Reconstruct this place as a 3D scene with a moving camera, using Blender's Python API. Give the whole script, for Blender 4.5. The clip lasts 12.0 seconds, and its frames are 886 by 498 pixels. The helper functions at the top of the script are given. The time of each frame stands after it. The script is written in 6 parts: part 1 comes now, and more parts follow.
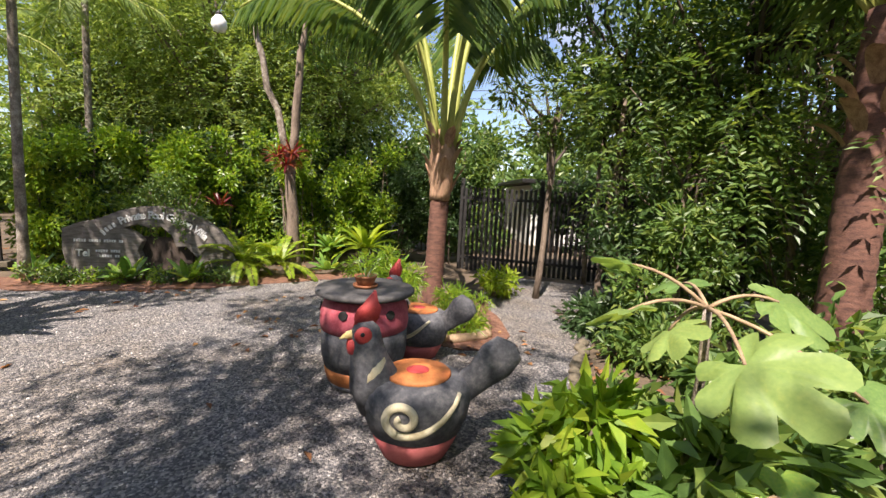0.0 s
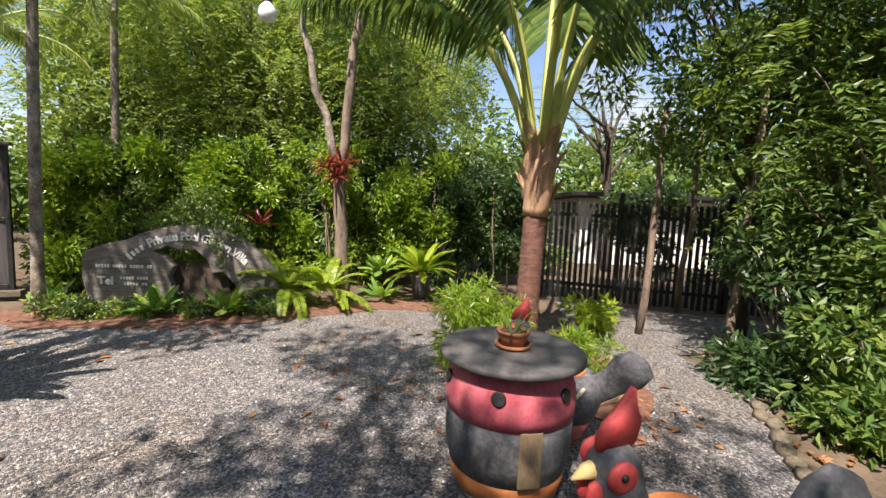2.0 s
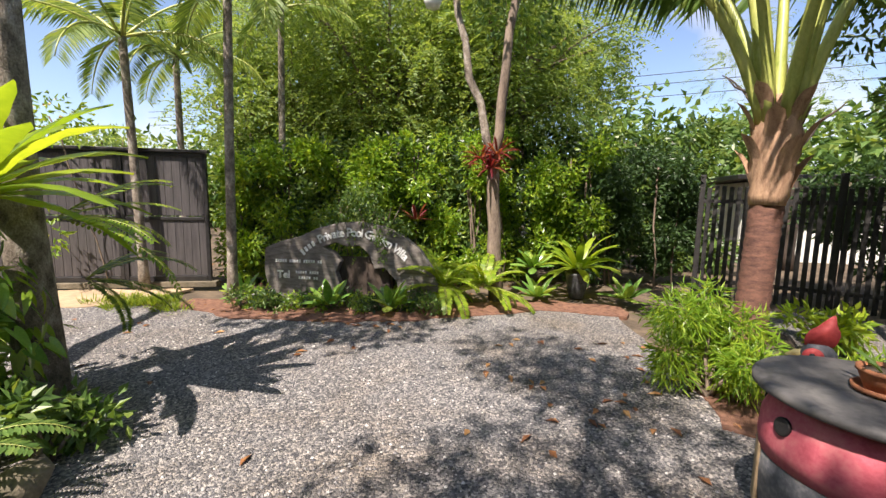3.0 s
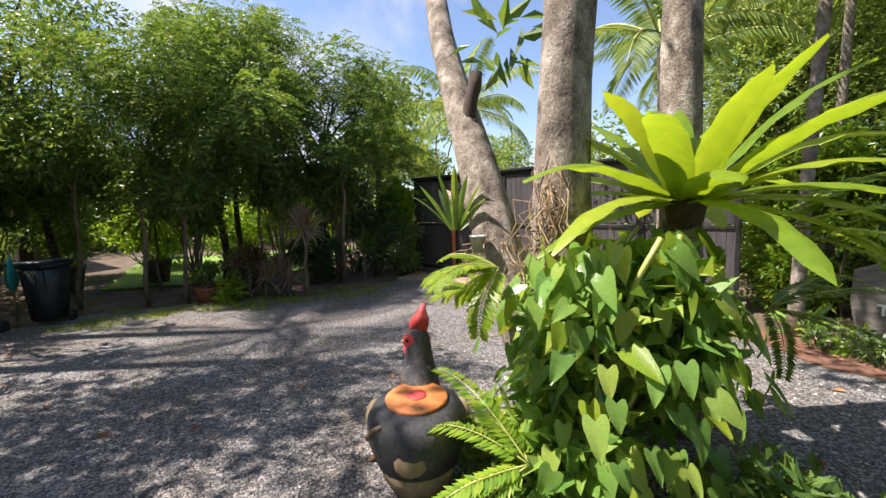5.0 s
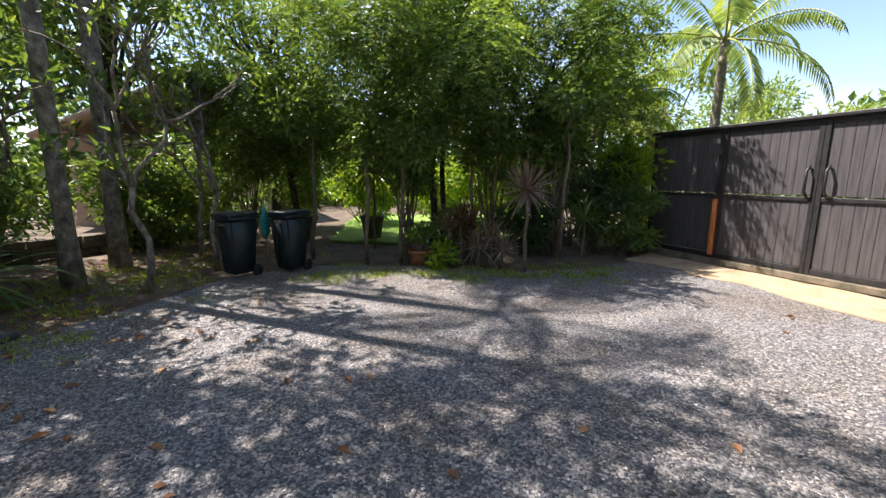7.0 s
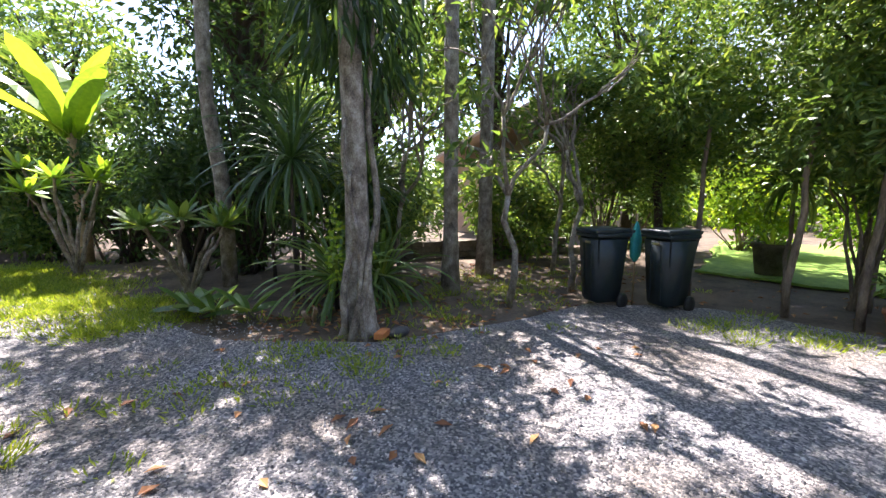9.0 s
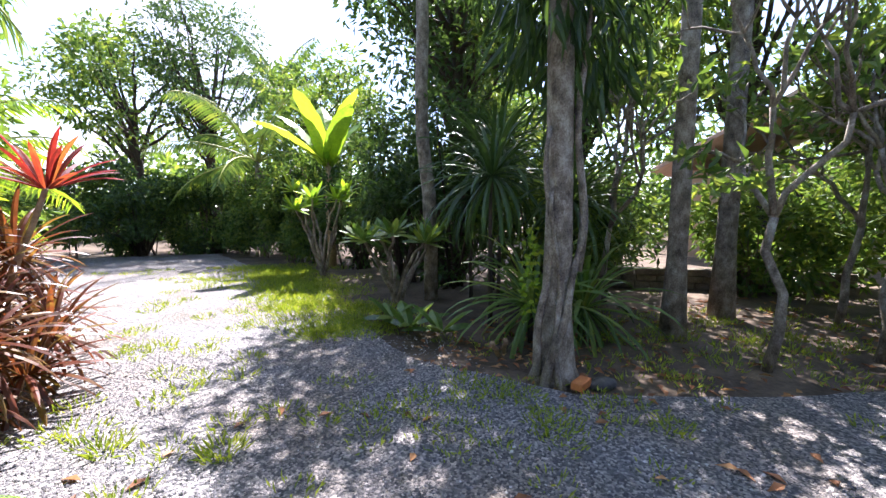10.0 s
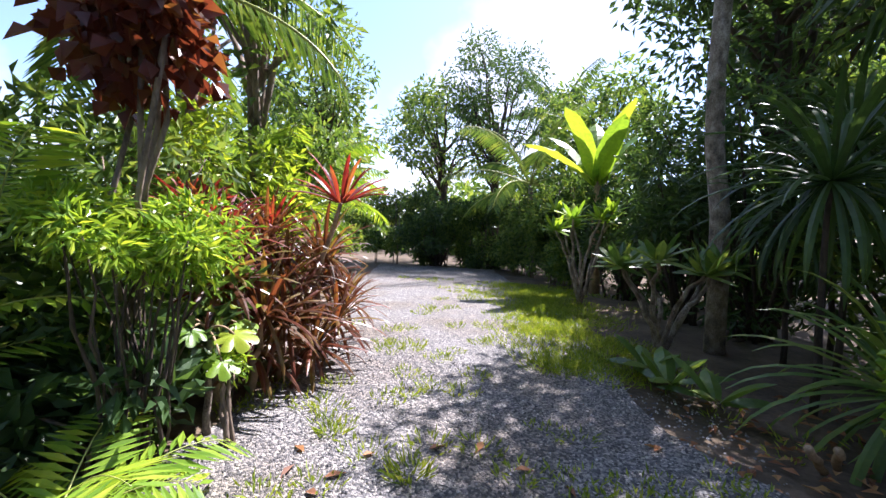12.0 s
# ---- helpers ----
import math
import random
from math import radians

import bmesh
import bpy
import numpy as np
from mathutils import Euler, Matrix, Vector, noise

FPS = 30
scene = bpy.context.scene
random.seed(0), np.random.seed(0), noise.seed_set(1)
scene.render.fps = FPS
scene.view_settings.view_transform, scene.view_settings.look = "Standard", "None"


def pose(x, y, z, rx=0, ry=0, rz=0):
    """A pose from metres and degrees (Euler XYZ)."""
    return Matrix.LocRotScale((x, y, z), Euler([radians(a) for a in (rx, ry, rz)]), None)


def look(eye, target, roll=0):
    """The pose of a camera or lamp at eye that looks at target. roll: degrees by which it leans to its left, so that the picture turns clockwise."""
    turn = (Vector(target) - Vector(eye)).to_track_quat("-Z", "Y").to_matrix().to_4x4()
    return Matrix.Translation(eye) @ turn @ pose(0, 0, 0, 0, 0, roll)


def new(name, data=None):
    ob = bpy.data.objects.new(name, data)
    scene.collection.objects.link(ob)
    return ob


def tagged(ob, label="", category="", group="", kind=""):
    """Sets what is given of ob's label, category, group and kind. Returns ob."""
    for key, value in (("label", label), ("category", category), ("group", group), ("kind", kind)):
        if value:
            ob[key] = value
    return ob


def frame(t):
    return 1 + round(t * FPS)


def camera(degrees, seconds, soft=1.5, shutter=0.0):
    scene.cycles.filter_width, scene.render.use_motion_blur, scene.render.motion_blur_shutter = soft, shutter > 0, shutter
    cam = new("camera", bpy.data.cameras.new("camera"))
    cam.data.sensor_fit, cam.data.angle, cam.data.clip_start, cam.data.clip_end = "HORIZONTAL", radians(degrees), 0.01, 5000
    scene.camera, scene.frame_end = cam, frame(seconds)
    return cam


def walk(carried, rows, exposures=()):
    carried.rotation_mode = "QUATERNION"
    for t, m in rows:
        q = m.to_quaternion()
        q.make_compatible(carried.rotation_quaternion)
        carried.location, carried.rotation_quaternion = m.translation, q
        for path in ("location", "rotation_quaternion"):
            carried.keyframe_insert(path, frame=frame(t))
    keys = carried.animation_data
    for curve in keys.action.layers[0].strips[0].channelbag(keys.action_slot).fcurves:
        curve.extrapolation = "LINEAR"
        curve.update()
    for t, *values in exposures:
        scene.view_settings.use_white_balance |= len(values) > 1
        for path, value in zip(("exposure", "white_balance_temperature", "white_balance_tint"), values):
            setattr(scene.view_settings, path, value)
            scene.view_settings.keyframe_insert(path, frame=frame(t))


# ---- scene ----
cam = camera(94.6, 12.0)

PATH = [
    (0, (1.223, 0.252, 1.745), (1.281, 2.313, 1.476), 3.0),
    (0.5, (1.114, 0.621, 1.689), (0.833, 2.662, 1.407), 3.3),
    (1, (0.91, 0.966, 1.7), (0.507, 2.987, 1.419), 3.0),
    (1.5, (0.575, 1.261, 1.663), (0.385, 3.315, 1.406), 2.8),
    (2, (0.197, 1.452, 1.71), (0.188, 3.523, 1.509), 2.5),
    (2.5, (-0.363, 1.647, 1.744), (-0.491, 3.711, 1.514), 1.2),
    (3, (-0.773, 1.832, 1.678), (-1.29, 3.831, 1.425), 1.0),
    (3.5, (-1.458, 1.902, 1.689), (-2.423, 3.732, 1.463), 0.9),
    (3.7, (-1.664, 1.857, 1.685), (-2.791, 3.591, 1.466), 0.5),
    (5.3, (-3.051, 1.375, 1.653), (-4.956, 1.95, 1.459), -1.3),
    (5.5, (-3.189, 1.324, 1.647), (-5.126, 1.789, 1.457), -0.9),
    (6, (-3.637, 1.147, 1.619), (-5.612, 1.38, 1.409), -0.6),
    (6.5, (-4.122, 0.953, 1.588), (-6.098, 1.047, 1.291), 0.1),
    (6.7, (-4.264, 0.896, 1.579), (-6.237, 0.946, 1.254), 0.1),
    (8.3, (-5.164, 0.029, 1.475), (-6.979, -0.749, 1.155), 1.0),
    (8.5, (-5.24, -0.08, 1.45), (-6.96, -1.049, 1.133), 1.1),
    (9, (-5.554, -0.39, 1.44), (-6.981, -1.765, 1.174), 0.2),
    (9.5, (-5.801, -0.717, 1.472), (-6.891, -2.382, 1.274), 0.6),
    (10, (-5.856, -0.864, 1.474), (-6.493, -2.75, 1.28), 0.3),
    (10.5, (-6.083, -0.943, 1.449), (-6.262, -2.922, 1.23), -0.1),
    (11, (-6.191, -1.124, 1.417), (-5.984, -3.102, 1.205), 0.1),
    (11.5, (-6.189, -1.311, 1.417), (-5.684, -3.24, 1.254), 1.1),
    (12, (-6.228, -1.414, 1.402), (-5.577, -3.302, 1.302), 2.0),
]
walk(cam, [(t, look(eye, target, roll)) for t, eye, target, roll in PATH],
     [(0, 1.15, 6900, 20), (3.7, 1.15, 6800, 18), (6.7, 1.4, 6500, 18), (8.5, 2.4, 6400, 22), (10, 2.25, 6000, 24), (11, 1.8, 5950, 24), (12, 1.7, 5950, 24)])

# ---- light ----
world = bpy.data.worlds.new("sky")
scene.world = world
world.use_nodes = True
wn, wl = world.node_tree.nodes, world.node_tree.links
sky = wn.new("ShaderNodeTexSky")
sky.sky_type = "NISHITA"
sky.sun_disc = False
SUN = Vector((-0.2, -0.53, 0.82)).normalized()
sky.sun_elevation = math.asin(SUN.z)
sky.sun_rotation = math.atan2(SUN.x, SUN.y)
sky.dust_density = 0.7
sky.ozone_density = 2.5
tc = wn.new("ShaderNodeTexCoord")
cn = wn.new("ShaderNodeTexNoise")
cn.inputs["Scale"].default_value = 2.6
cn.inputs["Detail"].default_value = 7
cr = wn.new("ShaderNodeValToRGB")
cr.color_ramp.elements[0].position, cr.color_ramp.elements[1].position = 0.5, 0.7
cm = wn.new("ShaderNodeMixRGB")
cm.inputs[2].default_value = (4.6, 4.7, 4.9, 1)
wl.new(tc.outputs["Generated"], cn.inputs["Vector"])
wl.new(cn.outputs["Fac"], cr.inputs["Fac"])
wl.new(cr.outputs["Color"], cm.inputs["Fac"])
wl.new(sky.outputs["Color"], cm.inputs[1])
wl.new(cm.outputs["Color"], wn["Background"].inputs["Color"])
wn["Background"].inputs["Strength"].default_value = 0.105
sun = new("sun", bpy.data.lights.new("sun", "SUN"))
sun.data.energy, sun.data.angle, sun.data.color = 5.0, radians(0.6), (1.0, 0.95, 0.86)
sun.matrix_world = look(SUN * 30, (0, 0, 0))


# ---- materials ----
def material(name, rough=0.7, metal=0.0):
    m = bpy.data.materials.new(name)
    m.use_nodes = True
    n, l = m.node_tree.nodes, m.node_tree.links
    b = n["Principled BSDF"]
    b.inputs["Roughness"].default_value, b.inputs["Metallic"].default_value = rough, metal
    return m, n, l, b


def ramp(n, stops):
    r = n.new("ShaderNodeValToRGB")
    e = r.color_ramp.elements
    while len(e) < len(stops):
        e.new(0.5)
    for el, (p, c) in zip(e, stops):
        el.position, el.color = p, (*c, 1)
    return r


def coords(n, l, scale=(1, 1, 1)):
    t, mp = n.new("ShaderNodeTexCoord"), n.new("ShaderNodeMapping")
    mp.inputs["Scale"].default_value = scale
    l.new(t.outputs["Object"], mp.inputs["Vector"])
    return mp


def noisy(n, l, src, scale, detail=6, rough=0.6):
    t = n.new("ShaderNodeTexNoise")
    t.inputs["Scale"].default_value, t.inputs["Detail"].default_value, t.inputs["Roughness"].default_value = scale, detail, rough
    if src:
        l.new(src.outputs[0], t.inputs["Vector"])
    return t


def bump(n, l, b, src, strength, dist=0.01):
    bp = n.new("ShaderNodeBump")
    bp.inputs["Strength"].default_value, bp.inputs["Distance"].default_value = strength, dist
    l.new(src, bp.inputs["Height"])
    l.new(bp.outputs[0], b.inputs["Normal"])


def worn(name, c1, c2, scale=8, rough=0.7, stretch=(1, 1, 1), strength=0.4, dist=0.01, metal=0.0, c3=None):
    """Two tones mixed by noise at two scales, with relief."""
    m, n, l, b = material(name, rough, metal)
    co = coords(n, l, stretch)
    a, f = noisy(n, l, co, scale), noisy(n, l, co, scale * 9, 4)
    mx = n.new("ShaderNodeMath")
    mx.operation = "MULTIPLY_ADD"
    mx.inputs[1].default_value = 0.35
    l.new(f.outputs["Fac"], mx.inputs[0])
    sc = n.new("ShaderNodeMath")
    sc.operation = "MULTIPLY"
    sc.inputs[1].default_value = 0.65
    l.new(a.outputs["Fac"], sc.inputs[0])
    l.new(sc.outputs[0], mx.inputs[2])
    stops = [(0.36, c1), (0.6, c2)] if c3 is None else [(0.36, c1), (0.5, c2), (0.64, c3)]
    r = ramp(n, stops)
    l.new(mx.outputs[0], r.inputs["Fac"])
    l.new(r.outputs[0], b.inputs["Base Color"])
    bump(n, l, b, mx.outputs[0], strength, dist)
    return m


def leafy(name, c1, c2, c3=None, rough=0.42, trans=0.38):
    """Foliage: each leaf its own tone, with light passing through."""
    m, n, l, b = material(name, rough)
    g = n.new("ShaderNodeNewGeometry")
    oi = n.new("ShaderNodeObjectInfo")
    ad = n.new("ShaderNodeMath")
    ad.operation = "ADD"
    fr = n.new("ShaderNodeMath")
    fr.operation = "FRACT"
    l.new(g.outputs["Random Per Island"], ad.inputs[0])
    l.new(oi.outputs["Random"], ad.inputs[1])
    l.new(ad.outputs[0], fr.inputs[0])
    co = coords(n, l)
    ns = noisy(n, l, co, 14, 3)
    mx = n.new("ShaderNodeMath")
    mx.operation = "MULTIPLY_ADD"
    mx.inputs[1].default_value = 0.5
    l.new(ns.outputs["Fac"], mx.inputs[0])
    h = n.new("ShaderNodeMath")
    h.operation = "MULTIPLY"
    h.inputs[1].default_value = 0.5
    l.new(fr.outputs[0], h.inputs[0])
    l.new(h.outputs[0], mx.inputs[2])
    r = ramp(n, [(0.2, c1), (0.8, c2)] if c3 is None else [(0.2, c1), (0.55, c2), (0.85, c3)])
    l.new(mx.outputs[0], r.inputs["Fac"])
    l.new(r.outputs[0], b.inputs["Base Color"])
    bump(n, l, b, ns.outputs["Fac"], 0.25, 0.004)
    t = n.new("ShaderNodeBsdfTranslucent")
    br = n.new("ShaderNodeMixRGB")
    br.blend_type = "MULTIPLY"
    br.inputs["Fac"].default_value = 1
    br.inputs[2].default_value = (1.8, 1.6, 0.75, 1)
    l.new(r.outputs[0], br.inputs[1])
    l.new(br.outputs[0], t.inputs["Color"])
    ms = n.new("ShaderNodeMixShader")
    ms.inputs[0].default_value = trans
    l.new(b.outputs[0], ms.inputs[1])
    l.new(t.outputs[0], ms.inputs[2])
    l.new(ms.outputs[0], n["Material Output"].inputs["Surface"])
    return m


def gravelly():
    m, n, l, b = material("gravel", 0.8)
    co = coords(n, l)
    v = n.new("ShaderNodeTexVoronoi")
    v.inputs["Scale"].default_value = 62
    v2 = n.new("ShaderNodeTexVoronoi")
    v2.inputs["Scale"].default_value = 130
    l.new(co.outputs[0], v.inputs["Vector"])
    l.new(co.outputs[0], v2.inputs["Vector"])
    bw = n.new("ShaderNodeRGBToBW")
    l.new(v.outputs["Color"], bw.inputs[0])
    r = ramp(n, [(0.15, (0.06, 0.061, 0.067)), (0.5, (0.16, 0.156, 0.158)), (0.9, (0.45, 0.42, 0.385))])
    l.new(bw.outputs[0], r.inputs["Fac"])
    ns = noisy(n, l, co, 0.9, 6)
    r2 = ramp(n, [(0.42, (1, 1, 1)), (0.66, (0.78, 0.66, 0.52))])
    l.new(ns.outputs["Fac"], r2.inputs["Fac"])
    mx = n.new("ShaderNodeMixRGB")
    mx.blend_type = "MULTIPLY"
    mx.inputs["Fac"].default_value = 0.7
    l.new(r.outputs[0], mx.inputs[1])
    l.new(r2.outputs[0], mx.inputs[2])
    l.new(mx.outputs[0], b.inputs["Base Color"])
    ad = n.new("ShaderNodeMath")
    ad.operation = "ADD"
    l.new(v.outputs["Distance"], ad.inputs[0])
    l.new(v2.outputs["Distance"], ad.inputs[1])
    bp = n.new("ShaderNodeBump")
    bp.invert = True
    bp.inputs["Strength"].default_value, bp.inputs["Distance"].default_value = 0.9, 0.012
    l.new(ad.outputs[0], bp.inputs["Height"])
    l.new(bp.outputs[0], b.inputs["Normal"])
    return m


def pebbly():
    m, n, l, b = material("pebble", 0.75)
    g = n.new("ShaderNodeNewGeometry")
    r = ramp(n, [(0.0, (0.06, 0.06, 0.066)), (0.45, (0.17, 0.165, 0.165)), (0.8, (0.34, 0.31, 0.28)), (1.0, (0.62, 0.6, 0.56))])
    l.new(g.outputs["Random Per Island"], r.inputs["Fac"])
    l.new(r.outputs[0], b.inputs["Base Color"])
    return m


GRAVEL, PEBBLE = gravelly(), pebbly()
SOIL = worn("soil", (0.045, 0.035, 0.024), (0.15, 0.108, 0.07), 2.2, 0.95, strength=0.9, dist=0.03)
DIRT = worn("sandy_dirt", (0.26, 0.185, 0.11), (0.43, 0.32, 0.2), 3, 0.95, strength=0.6, dist=0.02)
MULCH = worn("red_brown_mulch", (0.075, 0.032, 0.02), (0.24, 0.12, 0.075), 14, 0.95, strength=0.9, dist=0.03)
LAWN = worn("lawn", (0.1, 0.2, 0.025), (0.22, 0.34, 0.05), 6, 0.9, strength=0.6, dist=0.02)
BARK = worn("grey_brown_bark", (0.07, 0.05, 0.038), (0.26, 0.2, 0.15), 7, 0.9, (1, 1, 0.3), 0.9, 0.02)
PALEBARK = worn("pale_bark", (0.06, 0.047, 0.036), (0.23, 0.19, 0.15), 9, 0.88, (1, 1, 0.7), 1.0, 0.03, c3=(0.46, 0.42, 0.36))
DARKBARK = worn("dark_bark", (0.02, 0.015, 0.012), (0.09, 0.065, 0.05), 8, 0.9, (1, 1, 0.3), 0.8, 0.02)
PALMBARK = worn("coconut_bark", (0.055, 0.025, 0.02), (0.19, 0.09, 0.062), 9, 0.85, (1, 1, 2.5), 0.8, 0.015)
BOOT = worn("palm_boot_fibre", (0.2, 0.11, 0.065), (0.46, 0.29, 0.18), 10, 0.85, (2, 2, 0.4), 0.8, 0.012)
RACHIS = worn("green_palm_stalk", (0.22, 0.27, 0.05), (0.45, 0.47, 0.13), 5, 0.45, (1, 1, 0.4), 0.15, 0.004)
SLABWOOD = worn("weathered_slab_wood", (0.075, 0.065, 0.058), (0.24, 0.215, 0.19), 5, 0.85, (1, 1, 5), 0.6, 0.01)
STICK = worn("dry_stick", (0.2, 0.13, 0.075), (0.42, 0.3, 0.18), 12, 0.85)
GATE = worn("dark_gate_board", (0.035, 0.032, 0.034), (0.085, 0.077, 0.078), 5, 0.55, (6, 6, 0.4), 0.25, 0.004)
GATEFRAME = worn("black_gate_frame", (0.008, 0.008, 0.009), (0.03, 0.028, 0.028), 12, 0.45, strength=0.15)
BLACK = worn("black_slat", (0.006, 0.006, 0.006), (0.025, 0.023, 0.022), 12, 0.6)
BINPLASTIC = worn("dark_bin_plastic", (0.008, 0.016, 0.02), (0.02, 0.032, 0.038), 9, 0.42, strength=0.12, dist=0.004)
TERRACOTTA = worn("terracotta", (0.2, 0.075, 0.035), (0.4, 0.16, 0.075), 12, 0.8, strength=0.3, dist=0.004)
PINK = worn("faded_pink_paint", (0.36, 0.05, 0.075), (0.5, 0.1, 0.13), 5, 0.75, strength=0.25, dist=0.004, c3=(0.55, 0.17, 0.18))
CHARCOAL = worn("charcoal_paint", (0.035, 0.036, 0.042), (0.1, 0.102, 0.11), 4, 0.72, strength=0.3, dist=0.004, c3=(0.24, 0.23, 0.22))
BLACKPAINT = worn("worn_black_paint", (0.012, 0.013, 0.016), (0.04, 0.042, 0.048), 5, 0.62, strength=0.3, dist=0.004, c3=(0.12, 0.1, 0.08))
SLATE = worn("slate_grey_top", (0.035, 0.035, 0.036), (0.11, 0.105, 0.1), 3.5, 0.72, strength=0.2, dist=0.003)
ORANGE = worn("orange_paint", (0.42, 0.12, 0.035), (0.62, 0.23, 0.07), 9, 0.65, strength=0.2, dist=0.003)
RED = worn("red_paint", (0.4, 0.035, 0.035), (0.58, 0.08, 0.075), 9, 0.6, strength=0.2, dist=0.003)
ROSE = worn("rose_base_paint", (0.36, 0.07, 0.075), (0.48, 0.13, 0.12), 7, 0.75, strength=0.25, dist=0.004)
CREAM = worn("cream_paint", (0.5, 0.42, 0.24), (0.72, 0.66, 0.46), 9, 0.7, strength=0.35, dist=0.005)
TAN = worn("tan_bare_wood", (0.16, 0.11, 0.06), (0.34, 0.25, 0.15), 9, 0.8, (1, 1, 0.4), 0.3, 0.005)
YELLOW = worn("pale_yellow_paint", (0.6, 0.46, 0.16), (0.75, 0.62, 0.3), 12, 0.6)
WHITE = worn("white_letter_paint", (0.62, 0.62, 0.6), (0.82, 0.82, 0.8), 12, 0.6)
STONE = worn("mossy_stone", (0.06, 0.055, 0.035), (0.2, 0.165, 0.115), 5, 0.9, strength=0.8, dist=0.02)
ROOFTILE = worn("pale_roof_tile", (0.36, 0.3, 0.26), (0.56, 0.48, 0.42), 6, 0.8)
PINKWALL = worn("pinkish_wall", (0.5, 0.34, 0.3), (0.62, 0.46, 0.4), 4, 0.85)
PALEWALL = worn("pale_wall", (0.6, 0.6, 0.55), (0.75, 0.75, 0.7), 3, 0.85)
TEAL = worn("teal_cloth", (0.01, 0.2, 0.2), (0.03, 0.38, 0.36), 6, 0.6)
DRYLEAF = leafy("dry_leaf", (0.1, 0.035, 0.016), (0.3, 0.13, 0.05), (0.42, 0.26, 0.1), 0.7, 0.1)
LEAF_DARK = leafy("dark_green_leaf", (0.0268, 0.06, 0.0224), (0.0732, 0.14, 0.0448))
LEAF_MID = leafy("green_leaf", (0.0427, 0.095, 0.024), (0.122, 0.215, 0.0512), (0.244, 0.3, 0.072))
LEAF_FEATHER = leafy("soft_green_leaf", (0.09, 0.16, 0.05), (0.23, 0.33, 0.1), (0.36, 0.43, 0.13), 0.5, 0.45)
LEAF_BRIGHT = leafy("bright_green_leaf", (0.0854, 0.19, 0.0224), (0.207, 0.34, 0.032), (0.366, 0.43, 0.048), 0.35, 0.42)
LEAF_YELLOW = leafy("yellow_green_leaf", (0.13, 0.23, 0.02), (0.24, 0.35, 0.03), (0.36, 0.43, 0.045), 0.35, 0.45)
LEAF_GLOSS = leafy("glossy_green_leaf", (0.0854, 0.2, 0.04), (0.195, 0.34, 0.072), (0.39, 0.44, 0.08), 0.22, 0.35)
LEAF_RED = leafy("red_leaf", (0.07, 0.012, 0.016), (0.22, 0.022, 0.028), (0.26, 0.12, 0.04), 0.4, 0.4)
LEAF_CORDY = leafy("bronze_red_leaf", (0.045, 0.03, 0.014), (0.15, 0.045, 0.028), (0.19, 0.17, 0.04), 0.38, 0.35)
LEAF_COPPER = leafy("copper_leaf", (0.05, 0.014, 0.012), (0.13, 0.03, 0.022), (0.17, 0.09, 0.03), 0.4, 0.4)
LEAF_MAUVE = leafy("dull_mauve_leaf", (0.14, 0.09, 0.08), (0.3, 0.2, 0.17), (0.42, 0.34, 0.28), 0.5, 0.25)
LEAF_PAPAYA = leafy("pale_lobed_leaf", (0.134, 0.25, 0.072), (0.268, 0.38, 0.112), (0.464, 0.5, 0.128), 0.42, 0.4)
GRASS = leafy("grass_blade", (0.1, 0.17, 0.016), (0.24, 0.33, 0.035), (0.38, 0.42, 0.07), 0.5, 0.35)
gm, gn_, gl_, gb_ = material("milky_glass", 0.12)
gb_.inputs["Base Color"].default_value = (0.85, 0.85, 0.83, 1)
MILK = gm


# ---- mesh helpers ----
rng = np.random.default_rng(7)


def mesh(name, v, f, mat, parent=None, smooth=False, label=""):
    me = bpy.data.meshes.new(name)
    me.from_pydata(np.asarray(v, float).tolist(), [], f.tolist() if isinstance(f, np.ndarray) else f)
    me.materials.append(mat)
    if smooth:
        me.polygons.foreach_set("use_smooth", [True] * len(me.polygons))
    me.update()
    ob = new(name, me)
    ob.parent = parent
    if label:
        ob["label"] = label
    return ob


def part(name, bm, mat, parent=None, label="", smooth=True):
    me = bpy.data.meshes.new(name)
    bmesh.ops.recalc_face_normals(bm, faces=bm.faces)
    bm.to_mesh(me)
    bm.free()
    me.materials.append(mat)
    if smooth:
        me.polygons.foreach_set("use_smooth", [True] * len(me.polygons))
    ob = new(name, me)
    ob.parent = parent
    if label:
        ob["label"] = label
    return ob


def thing(name, x, y, z, label, category, group="", rz=0, kind=""):
    ob = new(name)
    ob.empty_display_size = 0.1
    ob.matrix_world = pose(x, y, z, 0, 0, rz)
    return tagged(ob, label, category, group, kind)


def join(*pieces):
    vs, fs, k = [], [], 0
    for v, f in pieces:
        v = np.asarray(v, float)
        vs.append(v)
        fs += [tuple(int(i) + k for i in q) for q in f]
        k += len(v)
    return np.vstack(vs), fs


def unit(a):
    return a / np.maximum(np.linalg.norm(a, axis=-1, keepdims=True), 1e-9)


